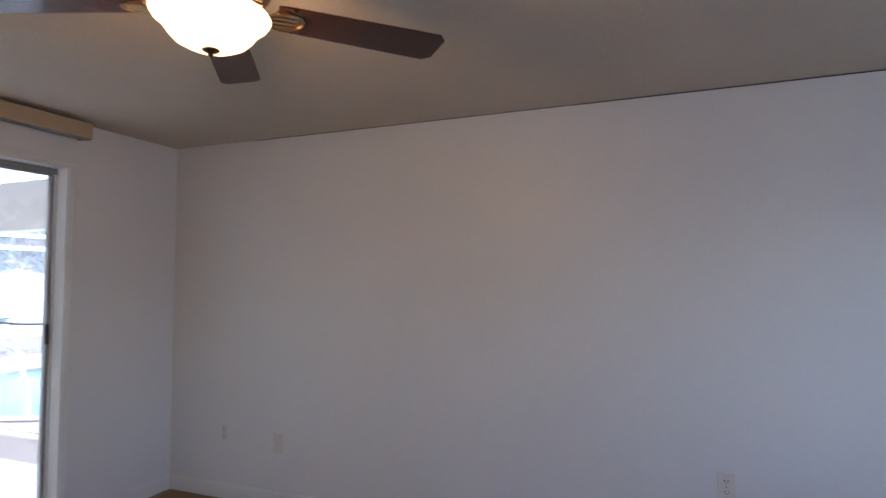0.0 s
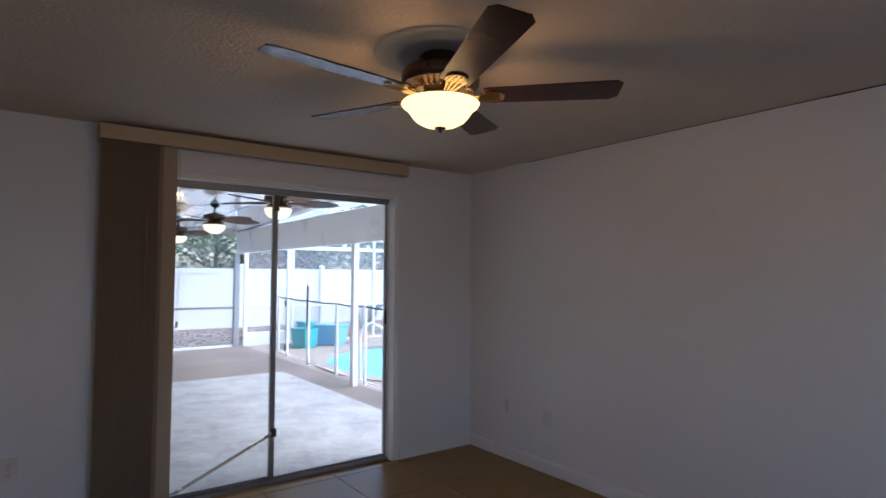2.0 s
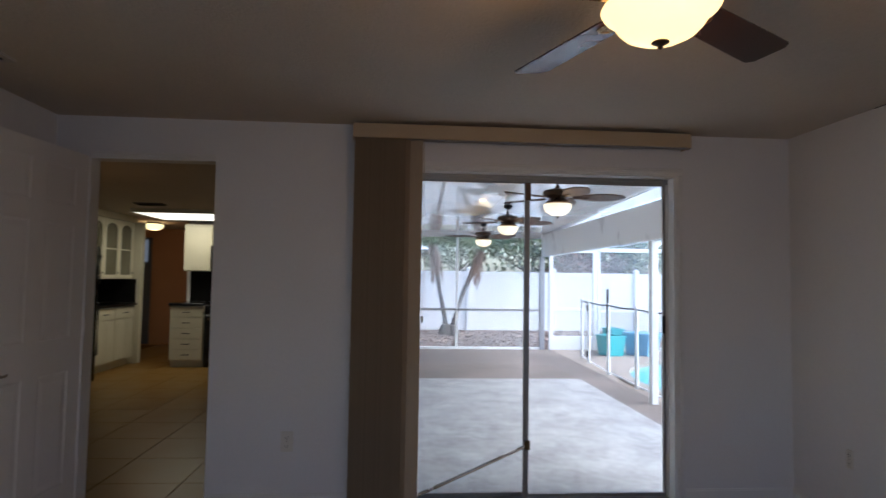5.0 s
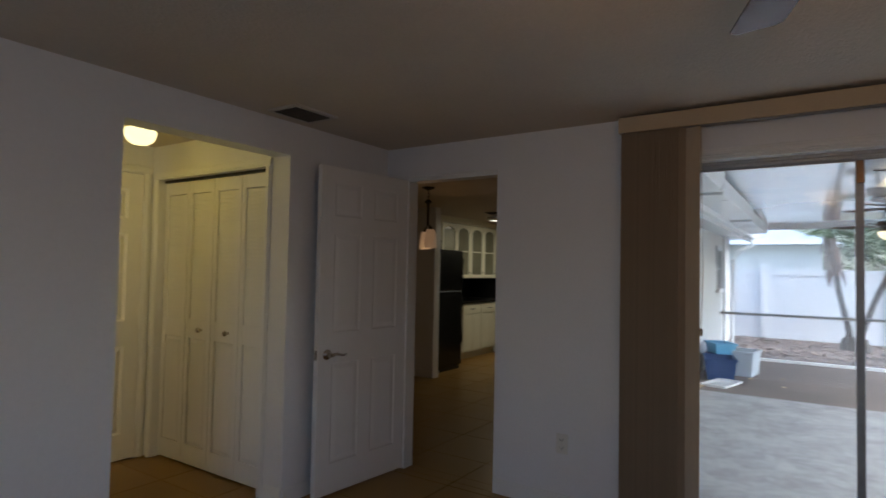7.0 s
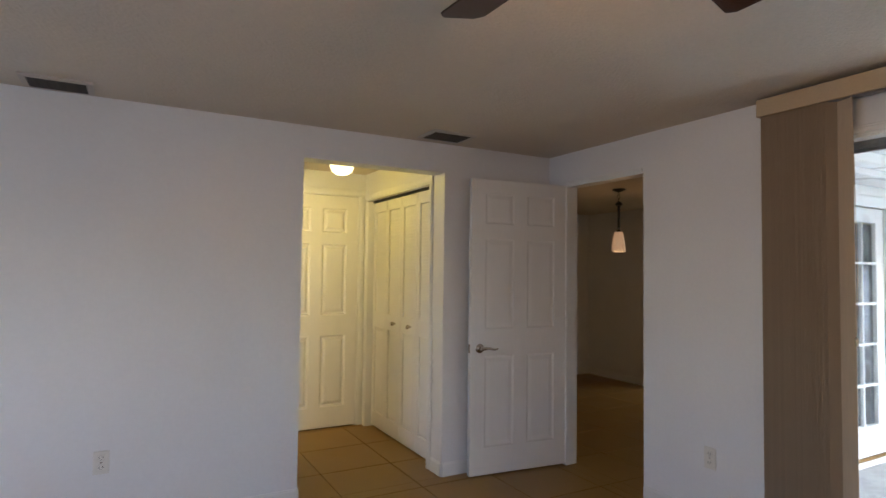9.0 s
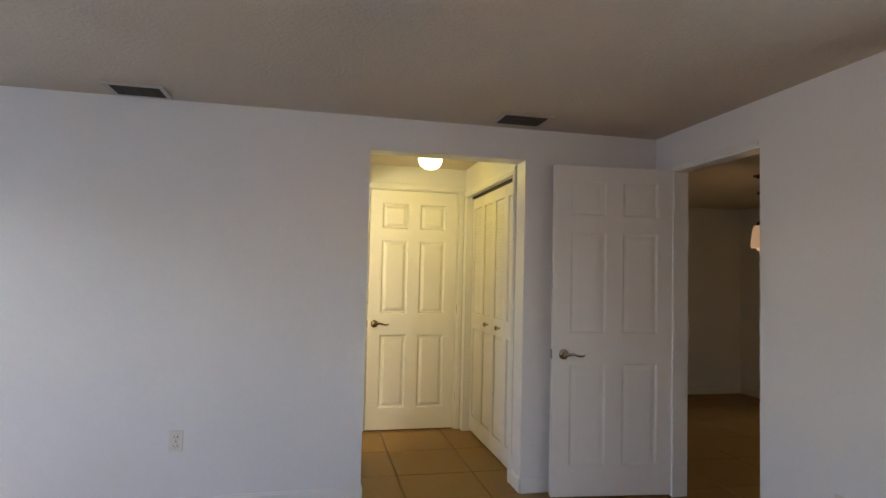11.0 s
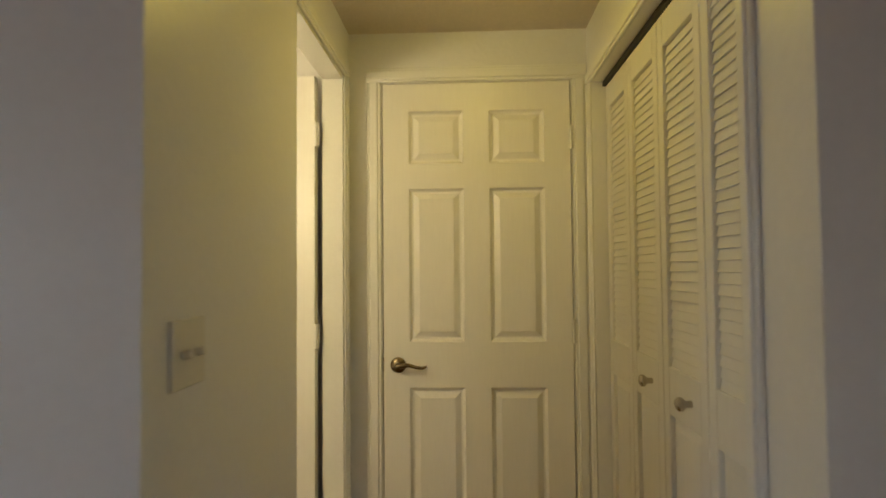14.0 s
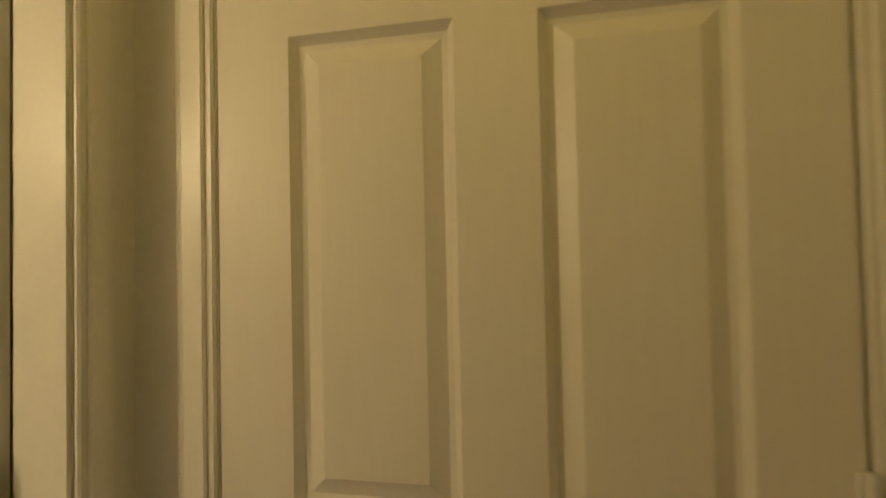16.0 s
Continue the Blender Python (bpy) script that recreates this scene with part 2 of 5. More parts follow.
# ---- large structure ----
W, S, N, E, C, KC = -2.565, -1.172, 3.268, 2.75, 2.26, 2.20
built("wall_west", slab_with_holes("x", W - 0.16, W, -0.07, N + 0.16, -0.1, C, [(0.80, 2.525, -0.1, 2.002)]).add(*(lambda q: (q.v, q.f))(slab_with_holes("x", W - 0.10, W, -4.2, -0.07, -0.1, C, [(-0.983, -0.255, -0.1, 2.022)]))),
      WALL, "white textured plaster wall with a doorway and a sliding door")
built("wall_south", slab_with_holes("y", S - 0.14, S, W, E + 0.16, -0.1, C, [(-1.648, -0.674, -0.1, 2.062), (1.35, 2.6, 0.9, 1.95)]), WALL, "white textured wall with an open hallway entrance")
built("wall_north", slab_with_holes("y", N, N + 0.16, W, E + 0.16, -0.1, C, []), WALL, "bare white textured wall")
built("wall_east", slab_with_holes("x", E, E + 0.16, S, N, -0.1, C, [(0.45, 1.95, 0.82, 1.90)]), WALL, "bare white end wall")
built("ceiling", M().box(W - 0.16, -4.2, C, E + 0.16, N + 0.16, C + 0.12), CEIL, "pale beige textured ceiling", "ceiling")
floor = built("floor", M().box(-10.7, -4.9, -0.14, W, -0.07, -0.012).box(W, -4.2, -0.14, E + 0.16, N + 0.16, -0.012).box(W - 0.16, -0.07, -0.14, W, N, -0.012), GROUT, "brown grout bed under the floor tiles", "floor")

# the short hall
built("wall_hall_east", slab_with_holes("x", -0.674, -0.59, -2.80, S - 0.14, -0.1, C, [(-2.555, -1.935, -0.1, 2.05)]), WALL, "white hall wall with a narrow doorway")
built("wall_hall_west", slab_with_holes("x", -1.765, -1.648, -2.80, S - 0.14, -0.1, C, [(-2.575, -1.385, -0.1, 2.01)]), WALL, "white hall wall around a closet")
built("wall_hall_end", slab_with_holes("y", -2.80, -2.66, -1.648, -0.674, -0.1, C, [(-1.584, -0.807, -0.1, 2.052)]), WALL, "white wall round a closed door")
built("wall_behind_door", M().box(-1.648, -2.95, -0.1, -0.68, -2.80, C), WALL, "wall behind the closed door")
built("closet_shell", M().box(-2.45, -2.80, -0.1, -2.40, S - 0.14, C).box(-2.40, -2.80, -0.1, -1.765, -2.75, C), WALL, "white closet interior")
# assumed walls; the south one sits close behind door_3 to darken its gap
built("side_room_shell", M().box(1.2, -2.68, -0.1, 1.3, S - 0.14, C).box(-0.59, -2.80, -0.1, 1.3, -2.68, C), WALL, "white side room walls, added, south one close to darken the door gap")

# the kitchen wing
built("wall_wing_north", slab_with_holes("y", -0.23, -0.07, -12.0, W - 0.16, -0.16, 2.26, [(-5.15, -4.2, -0.04, 2.0), (-6.62, -6.12, 1.20, 1.93), (-8.34, -8.0, 1.47, 1.94), (-10.72, -10.25, 1.15, 1.85)]), WALL, "white exterior wing wall")
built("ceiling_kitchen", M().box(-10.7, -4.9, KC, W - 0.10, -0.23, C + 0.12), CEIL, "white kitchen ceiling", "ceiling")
built("wall_kitchen_south", M().box(-8.15, -3.90, -0.1, W - 0.16, -3.75, C), WALL, "off-white kitchen wall")
built("wall_kitchen_stub", M().box(-5.51, -3.75, -0.1, -5.39, -2.68, C), WALL, "off-white partition beside the refrigerator")
built("wall_rear", M().box(-10.55, -3.93, -0.1, -10.4, -0.23, C), PEACH, "peach-orange painted rear hall wall")
built("wall_rear_door_side", M().box(-10.55, -4.9, -0.1, -10.4, -3.93, C), PEACH, "peach-orange wall beside the rear door")
built("wall_rear_south", M().box(-10.4, -4.9, -0.1, -8.15, -4.75, C).box(-8.15, -4.9, -0.1, -8.05, -3.90, C), WALL, "rear hall wall")
built("wall_kitchen_west", M().box(-8.40, -2.50, -0.1, -8.27, -0.23, C), WALL, "kitchen wall behind the range")


# ---- doors ----
def panel_side(m, w, h, y, s, cols, rows, relief=1.0):
    """One face of a moulded door at depth y, with raised panels; s is the side it faces."""
    xs, zs = [0] + [c for p in cols for c in p] + [w], [0] + [r for p in rows for r in p] + [h]
    for i in range(len(xs) - 1):
        for j in range(len(zs) - 1):
            x0, x1, z0, z1 = xs[i], xs[i + 1], zs[j], zs[j + 1]
            if i % 2 == 0 or j % 2 == 0:
                m.add([(x0, y, z0), (x1, y, z0), (x1, y, z1), (x0, y, z1)], [(0, 1, 2, 3)])
                continue
            rings = []
            for inset, deep in ((0, 0), (0.010, 0.009 * relief), (0.018, 0.010 * relief), (0.042, 0.002)):
                rings.append([(x0 + inset, y - s * deep, z0 + inset), (x1 - inset, y - s * deep, z0 + inset), (x1 - inset, y - s * deep, z1 - inset), (x0 + inset, y - s * deep, z1 - inset)])
            m.add([p for r in rings for p in r], [(4 * k + a, 4 * k + (a + 1) % 4, 4 * k + 4 + (a + 1) % 4, 4 * k + 4 + a) for k in range(3) for a in range(4)] + [(12, 13, 14, 15)])


ROWS6 = [(0.18, 0.797), (0.979, 1.600), (1.702, 1.918)]


def leaf_mesh(w, h, th, cols, rows, relief=1.0):
    m = M()
    panel_side(m, w, h, 0.0, 1, cols, rows, relief)
    panel_side(m, w, h, -th, -1, cols, rows, relief)
    m.add([(0, 0, 0), (0, -th, 0), (0, -th, h), (0, 0, h)], [(0, 1, 2, 3)])
    m.add([(w, 0, 0), (w, -th, 0), (w, -th, h), (w, 0, h)], [(0, 1, 2, 3)])
    m.add([(0, 0, 0), (w, 0, 0), (w, -th, 0), (0, -th, 0)], [(0, 1, 2, 3)])
    m.add([(0, 0, h), (w, 0, h), (w, -th, h), (0, -th, h)], [(0, 1, 2, 3)])
    return m


def lever(parent, x, z, y, way, material, side=1):
    """A lever on a rosette, standing out along +y, its arm pointing along x."""
    turn = pose(x, y, z, -90 * side)
    h = part("lever_handle", M().lathe([(0.0, 0), (0.031, 0), (0.032, 0.004), (0.027, 0.011), (0.014, 0.015), (0.0125, 0.04), (0.011, 0.05), (0.0, 0.052)], 28, turn), material, parent, "metal lever handle with round rosette", True)
    d = side * 0.045
    part("lever_arm", M().tube([(x, y + d, z), (x + way * 0.02, y + d + side * .004, z + .004), (x + way * 0.045, y + d, z + 0.006), (x + way * 0.075, y + d, z - 0.003), (x + way * 0.10, y + d, z - 0.006), (x + way * 0.118, y + d, z + 0.001)], [0.010, 0.0105, 0.0085, 0.0075, 0.0065, 0.004], 10), material, h, "", True)


def hinge(parent, x, z, y, material=None):
    m = M().box(x - 0.012, y - 0.002, z - 0.045, x + 0.012, y + 0.003, z + 0.045, 0.001)
    m.lathe([(0.006, -0.047), (0.006, 0.047)], 10, pose(x, y + 0.006, z))
    part("hinge", m, material or TRIM, parent, "painted butt hinge", True)


def six_panel(name, label, w, at, handle, handle_way, handle_x, hinge_x, both=False, hz=0.888, relief=1.0, tall=2.032):
    d = thing(name, label, "door", at)
    st, mu = 0.138 * w, 0.136 * w
    pw = (w - 2 * st - mu) / 2
    part("leaf", leaf_mesh(w, tall, 0.035, [(st, st + pw), (st + pw + mu, w - st)], ROWS6, relief), DOOR, d)
    lever(d, handle_x, hz, 0.0, handle_way, handle)
    if both:
        lever(d, handle_x, hz, -0.035, handle_way, handle, -1)
    edge = -0.0015 if handle_x < w / 2 else w + 0.0015
    part("latch_plate", M().box(edge - 0.002, -0.029, hz - 0.029, edge + 0.002, -0.006, hz + 0.029, 0.0008), handle, d, "small metal latch plate")
    for z in (0.25, 1.02, 1.80):
        hinge(d, hinge_x, z, 0.0)
    tagged(d, kind="structure")
    return d


# the hall door faces +y; its local x runs to -x of the room
six_panel("door_1", "closed cream-white six-panel hall door with brass lever", 0.761, pose(-0.815, -2.652, 0.012) @ Matrix.Diagonal((-1, 1, 1, 1)), BRASS, 1, 0.059, 0.764, relief=1.45)
six_panel("door_2", "open white six-panel door standing against the wall", 0.775, pose(-1.798, -1.055, 0.012, 0, 0, -5.6) @ Matrix.Diagonal((-1, 1, 1, 1)), NICKEL, 1, 0.070, 0.777, True, 0.851, 0.5, 2.010)
six_panel("door_3", "open brightly lit six-panel side room door", 0.60, pose(-0.566, -2.528, 0.012, 0, 0, -5), BRASS, -1, 0.54, -0.008)


def casing(name, axis, face, out, u0, u1, top, width=0.062, sides="lr", label="white painted door casing", z0=0.0, head=True):
    """A moulded frame round an opening, standing out from a wall face."""
    m = M()

    def strip(ua, ub, za, zb):
        for w0, t in ((0.0, 0.010), (0.012, 0.016)):
            a, b = (ua + w0, ub - w0) if ub - ua < zb - za else (ua, ub)
            c, e = (za, zb) if ub - ua < zb - za else (za + w0, zb - w0)
            lo, hi = sorted((face, face + out * t))
            m.box(lo, a, c, hi, b, e, 0.003) if axis == "x" else m.box(a, lo, c, b, hi, e, 0.003)
    if "l" in sides:
        strip(u0 - width, u0, z0, top)
    if "r" in sides:
        strip(u1, u1 + width, z0, top)
    if head:
        strip(u0 - (width if "l" in sides else 0), u1 + (width if "r" in sides else 0), top, top + width)
    return built(name, m, TRIM, label, "trim")


casing("trim_hall_door", "y", -2.66, 1, -1.584, -0.807, 2.052, 0.060)
casing("trim_closet", "x", -1.648, 1, -2.575, -1.385, 2.01, 0.055)
casing("trim_side_door", "x", -0.674, -1, -2.555, -1.935, 2.05, 0.055, "l")
casing("trim_kitchen_door", "x", W, 1, -0.971, -0.267, 2.022, 0.030, "")
built("jamb_kitchen_door", M().box(W - 0.099, -0.983, 0, W + 0.004, -0.971, 2.012).box(W - 0.099, -0.267, 0, W - 0.002, -0.255, 2.012).box(W - 0.099, -0.983, 2.012, W + 0.004, -0.255, 2.022), TRIM, "white painted doorway lining", "trim")
built("jamb_hall_door", M().box(-1.584, -2.79, 0, -1.5805, -2.662, 2.049).box(-0.8105, -2.79, 0, -0.807, -2.662, 2.049).box(-1.584, -2.79, 2.049, -0.807, -2.662, 2.052).box(-1.5805, -2.704, 0, -1.562, -2.690, 2.049).box(-0.829, -2.704, 0, -0.8105, -2.690, 2.049).box(-1.562, -2.704, 2.030, -0.829, -2.690, 2.049), TRIM, "white door lining", "trim")
built("jamb_side_door", M().box(-0.672, -2.555, 0, -0.592, -2.548, 2.04).box(-0.672, -1.945, 0, -0.592, -1.935, 2.04).box(-0.672, -2.555, 2.037, -0.592, -1.935, 2.05), TRIM, "white door lining", "trim")


# ---- louvred closet doors ----
def bifold(y0, w, knob):
    """One leaf of the closet, facing +x; y0 is its far edge."""
    d = thing("louvred_door", "cream-white bifold closet leaf with louvred top", "closet door", pose(-1.70, y0, 0.015), "bifold closet leaves")
    g, st, h = 0.002, 0.042, 1.975
    m = M().box(-0.028, g, 0, 0, st, h, 0.002).box(-0.028, w - st, 0, 0, w - g, h, 0.002)
    m.box(-0.0275, st, 1.885, -0.0005, w - st, h, 0.002).box(-0.0275, st, 0.87, -0.0005, w - st, 1.0, 0.002).box(-0.0275, st, 0, -0.0005, w - st, 0.13, 0.002)
    part("frame", m, DOOR, d)
    p = M()
    p.box(-0.020, st, 0.13, -0.014, w - st, 0.87)
    p.add([(-0.014, st, 0.13), (-0.014, w - st, 0.13), (-0.014, w - st, 0.87), (-0.014, st, 0.87), (-0.005, st + 0.03, 0.16), (-0.005, w - st - 0.03, 0.16), (-0.005, w - st - 0.03, 0.84), (-0.005, st + 0.03, 0.84)],
          [(0, 1, 5, 4), (1, 2, 6, 5), (2, 3, 7, 6), (3, 0, 4, 7), (4, 5, 6, 7)])
    part("raised_panel", p, DOOR, d)
    s = M().box(-0.0146, -(w / 2 - st), -0.002, 0.0146, w / 2 - st, 0.002, 0.0008).data("louvre", DOOR)
    for k in range(34):
        o = part("louvre", s, None, d)
        o.matrix_basis = pose(-0.0125, w / 2, 1.014 + 0.0259 * k, 0, 77, 0)
    if knob:
        part("knob", M().lathe([(0, 0), (0.009, 0), (0.008, 0.012), (0.010, 0.016), (0.017, 0.024), (0.0175, 0.032), (0.012, 0.038), (0, 0.040)], 24, pose(0, knob, 0.934, 0, 90, 0)), NICKEL, d, "small brushed metal knob", True)
    return d


for k in range(4):
    bifold(-2.570 + 0.295 * k, 0.293, {1: 0.195, 2: 0.195}.get(k, 0))
built("closet_track", M().box(-1.74, -2.575, 1.992, -1.69, -1.385, 2.01), BLACKM, "dark metal bifold track", "trim")


# ---- sliding glass door ----
def slider():
    d = tagged(thing("window_1", "aluminium sliding glass door to the patio", "sliding door", pose(W, 0, 0)), kind="structure")
    x0, x1 = -0.159, -0.085
    part("head_track", M().box(x0, 0.802, 1.976, x1, 2.523, 2.0, 0.003).box(x0 + 0.02, 0.802, 1.962, x0 + 0.028, 2.523, 1.976).box(x1 - 0.012, 0.802, 1.962, x1 - 0.004, 2.523, 1.976), ALU, d)
    part("side_jamb", M().box(x0, 2.510, 0.012, x1, 2.523, 1.962, 0.002), TRIM, d, "white painted side jamb")
    part("side_jamb", M().box(x0, 0.802, 0.02, x1, 0.810, 1.962, 0.002), TRIM, d, "white painted side jamb")
    part("sill_track", M().box(x0, 0.802, -0.012, x1, 2.523, 0.004, 0.002).box(x0 + 0.012, 0.83, 0.004, x0 + 0.018, 2.490, 0.012).box(x1 - 0.010, 0.83, 0.004, x1 - 0.004, 2.490, 0.012), ALU, d)
    for name, a, b, x, wa, wb in (("fixed_panel", 1.600, 2.508, -0.108, 0.034, 0.014), ("sliding_panel", 0.812, 1.636, -0.136, 0.012, 0.030)):
        p = part(name, M().box(x - 0.011, a, 0.012, x + 0.011, a + wa, 1.972, 0.002).box(x - 0.011, b - wb, 0.012, x + 0.011, b, 1.972, 0.002)
                 .box(x - 0.0105, a + wa, 0.012, x + 0.0105, b - wb, 0.034, 0.002).box(x - 0.0105, a + wa, 1.952, x + 0.0105, b - wb, 1.972, 0.002), ALU, d)
        g = part("pane", M().box(x - 0.003, a + wa - 0.004, 0.030, x + 0.003, b - wb + 0.004, 1.956), GLASS, p, "clear glass pane")
        g.visible_shadow = False
    part("bar_bracket", M().box(-0.096, 1.603, 0.305, -0.070, 1.640, 0.360, 0.004), BRASS, d, "bronze bracket")
    part("top_bracket", M().box(-0.096, 1.602, 1.84, -0.080, 1.636, 1.95, 0.003), BRONZE, d, "small bronze catch")
    part("security_bar", M().tube([(-0.080, 1.62, 0.332), (-0.080, 1.30, 0.190), (-0.080, 0.955, 0.040)], 0.010, 10), NICKEL, d, "slanting metal security bar", True)
    part("latch", M().box(-0.097, 2.482, 1.02, -0.080, 2.500, 1.13, 0.004), BLACKM, d, "black pull latch")


slider()
casing("trim_slider", "x", W, 1, 0.80, 2.525, 2.002, 0.045, "r", "white painted casing round the sliding door")
built("reveal_slider", M().box(W - 0.0845, 2.518, 0.0, W - 0.001, 2.5245, 1.997).box(W - 0.0845, 0.802, 1.995, W - 0.001, 2.523, 2.0015), TRIM, "white reveal of the sliding door", "trim")


# ---- vertical blind ----
def blind():
    d = thing("vertical_blind", "drawn-back beige vertical blind with valance", "window blind", pose(W, 0, 0))
    part("valance", M().box(0.105, 0.540, 2.158, 0.118, 2.572, 2.243, 0.003).box(0.002, 0.540, 2.158, 0.105, 0.550, 2.243, 0.002).box(0.002, 2.562, 2.158, 0.105, 2.572, 2.243, 0.002).box(0.002, 0.550, 2.228, 0.105, 2.562, 2.241), VALANCE, d)
    part("headrail", M().box(0.04, 0.58, 2.160, 0.085, 2.59, 2.205, 0.003), ALU, d)
    s = M().box(-0.044, -0.0012, 0.04, 0.044, 0.0012, 2.165).data("slat", SLAT)
    for k in range(25):
        o = part("slat", s, None, d)
        o.matrix_basis = pose(0.062 + 0.004 * math.sin(k * 2.1), 0.578 + 0.0122 * k, 0, 0, 0, -38 + random.uniform(-3, 3))
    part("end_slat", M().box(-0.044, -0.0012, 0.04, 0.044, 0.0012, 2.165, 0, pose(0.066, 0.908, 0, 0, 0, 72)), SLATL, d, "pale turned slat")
    part("cord", M().tube([(0.10, 0.955, 2.16), (0.10, 0.962, 1.8), (0.10, 0.968, 1.4), (0.10, 0.960, 1.12)], 0.002, 6), SLATL, d, "thin pull cord")
    part("weight", M().lathe([(0, -0.03), (0.006, -0.028), (0.008, 0), (0.004, 0.01), (0, 0.01)], 12, pose(0.10, 0.960, 1.115)), BRASS, d, "small cord weight", True)


blind()


# ---- ceiling fan ----
def room_fan():
    f = thing("ceiling_fan", "bronze five-blade ceiling fan with lit alabaster bowl", "ceiling fan", pose(-0.575, 1.505, C) @ Matrix.Diagonal((1.10, 1.10, 0.868, 1)))
    part("medallion", M().lathe([(0, 0), (0.230, 0), (0.235, -0.004), (0.227, -0.010), (0.211, -0.011), (0.202, -0.007), (0.184, -0.008), (0.175, -0.014), (0.14, -0.016), (0.13, -0.011), (0.0, -0.011)], 72), MEDAL, f, "pale round ceiling medallion", True)
    part("canopy", M().lathe([(0.0, -0.011), (0.070, -0.011), (0.072, -0.016), (0.072, -0.040), (0.066, -0.046), (0.060, -0.075), (0.0, -0.075)], 40), BRONZE, f, "", True)
    part("motor_housing", M().lathe([(0.0, -0.066), (0.090, -0.066), (0.118, -0.070), (0.132, -0.080), (0.137, -0.092), (0.137, -0.128), (0.133, -0.134), (0.137, -0.139), (0.134, -0.146), (0.120, -0.152), (0.066, -0.176), (0.0, -0.176)], 56), BRONZE, f, "", True)
    for k in range(30):
        part("vent_rib", M().box(0.070, -0.0035, -0.004, 0.130, 0.0035, 0.003, 0.001, pose(0, 0, 0, 0, 0, 12 * k) @ pose(0, 0, -0.124, 0, 24, 0)), FANB, f)
    part("hub", M().lathe([(0, -0.174), (0.058, -0.174), (0.062, -0.178), (0.062, -0.192), (0.056, -0.197), (0, -0.197)], 40), BRONZE, f, "", True)
    part("switch_housing", M().lathe([(0, -0.196), (0.048, -0.196), (0.050, -0.202), (0.047, -0.208), (0.052, -0.213), (0.060, -0.219), (0.0, -0.219)], 40), FANB, f, "polished brass collar", True)
    part("bowl", M().lathe([(0.052, -0.219), (0.122, -0.217), (0.134, -0.220), (0.1375, -0.227), (0.132, -0.238), (0.117, -0.252), (0.107, -0.268), (0.099, -0.284), (0.084, -0.304), (0.060, -0.320), (0.024, -0.330), (0.0, -0.331)], 48), BOWL, f, "glowing alabaster glass bowl", True).visible_shadow = False
    part("finial", M().lathe([(0, -0.327), (0.019, -0.329), (0.021, -0.333), (0.013, -0.339), (0.005, -0.343), (0.007, -0.348), (0.0, -0.355)], 24), BRONZE, f, "", True)
    outline = [(0.150, -0.050), (0.175, -0.054), (0.50, -0.064), (0.606, -0.066), (0.628, -0.046), (0.631, 0.046), (0.608, 0.066), (0.50, 0.064), (0.175, 0.054), (0.150, 0.050)]
    for k in range(5):
        turn = pose(0, 0, -0.196, 0, 0, 53 + 72 * k) @ pose(0, 0, 0, -12, -3.3, 0)
        b = part("blade", M().prism(outline, 0, 0.006, turn), BLADE, f)
        i = M().prism([(0.135, -0.014), (0.150, -0.030), (0.180, -0.037), (0.212, -0.030), (0.224, -0.012), (0.224, 0.012), (0.212, 0.030), (0.180, 0.037), (0.150, 0.030), (0.135, 0.014)], -0.005, -0.0005, turn)
        for y in (-0.020, -0.007, 0.007, 0.020):
            i.tube([turn @ Vector(p) for p in ((0.050, y * 0.5, 0.006), (0.085, y * 0.6, -0.010), (0.125, y * 0.9, -0.012), (0.165, y * 1.35, -0.007), (0.205, y * 1.1, -0.006))], 0.0042, 8)
        i.tube([turn @ Vector((0.180 + 0.042 * math.cos(t), 0.034 * math.sin(t), -0.006)) for t in [math.tau * j / 16 for j in range(17)]], 0.0035, 6)
        part("blade_iron", i, FANB, b, "scrolled metal blade bracket", True)


room_fan()

# ---- small fittings of the room ----
def baseboard(runs):
    m = M()
    for axis, face, out, u0, u1 in runs:
        for t, h in ((0.011, 0.082), (0.007, 0.092)):
            lo, hi = sorted((face, face + out * t))
            m.box(lo, u0, 0.0, hi, u1, h, 0.002) if axis == "x" else m.box(u0, lo, 0.0, u1, hi, h, 0.002)
    return built("baseboard", m, TRIM, "white painted baseboard", "baseboard")


baseboard([("y", N, -1, W, E), ("x", W, 1, 2.575, N - 0.012), ("x", W, 1, -0.262, 0.798), ("y", S, 1, -0.672, E), ("y", S, 1, W, -1.65), ("x", E, -1, S + 0.012, N - 0.012),
           ("x", -1.648, 1, -1.325, S - 0.001), ("x", -0.674, -1, -1.93, S - 0.001), ("x", -5.39, 1, -3.738, -2.68), ("y", -3.75, 1, -5.38, -2.73), ("y", -2.68, 1, -5.51, -5.379)])
# dark strips paint the shade of the open joint; no gap is cut
built("crack_shade_north", M().box(-1.9, N - 0.003, C - 0.0035, 2.7, N + 0.0005, C - 0.0005).box(0.1, N - 0.004, C - 0.005, 1.6, N + 0.0005, C - 0.003), SLOT, "thin dark strip painting the shade of the ceiling joint's crack", "crack")
built("window_3", M().box(E + 0.02, 0.45, 0.82, E + 0.075, 0.50, 1.90).box(E + 0.02, 1.90, 0.82, E + 0.075, 1.95, 1.90).box(E + 0.02, 0.50, 0.82, E + 0.075, 1.90, 0.87).box(E + 0.02, 0.50, 1.85, E + 0.075, 1.90, 1.90).box(E + 0.025, 1.185, 0.87, E + 0.07, 1.215, 1.85), TRIM, "white framed sliding window", "window")
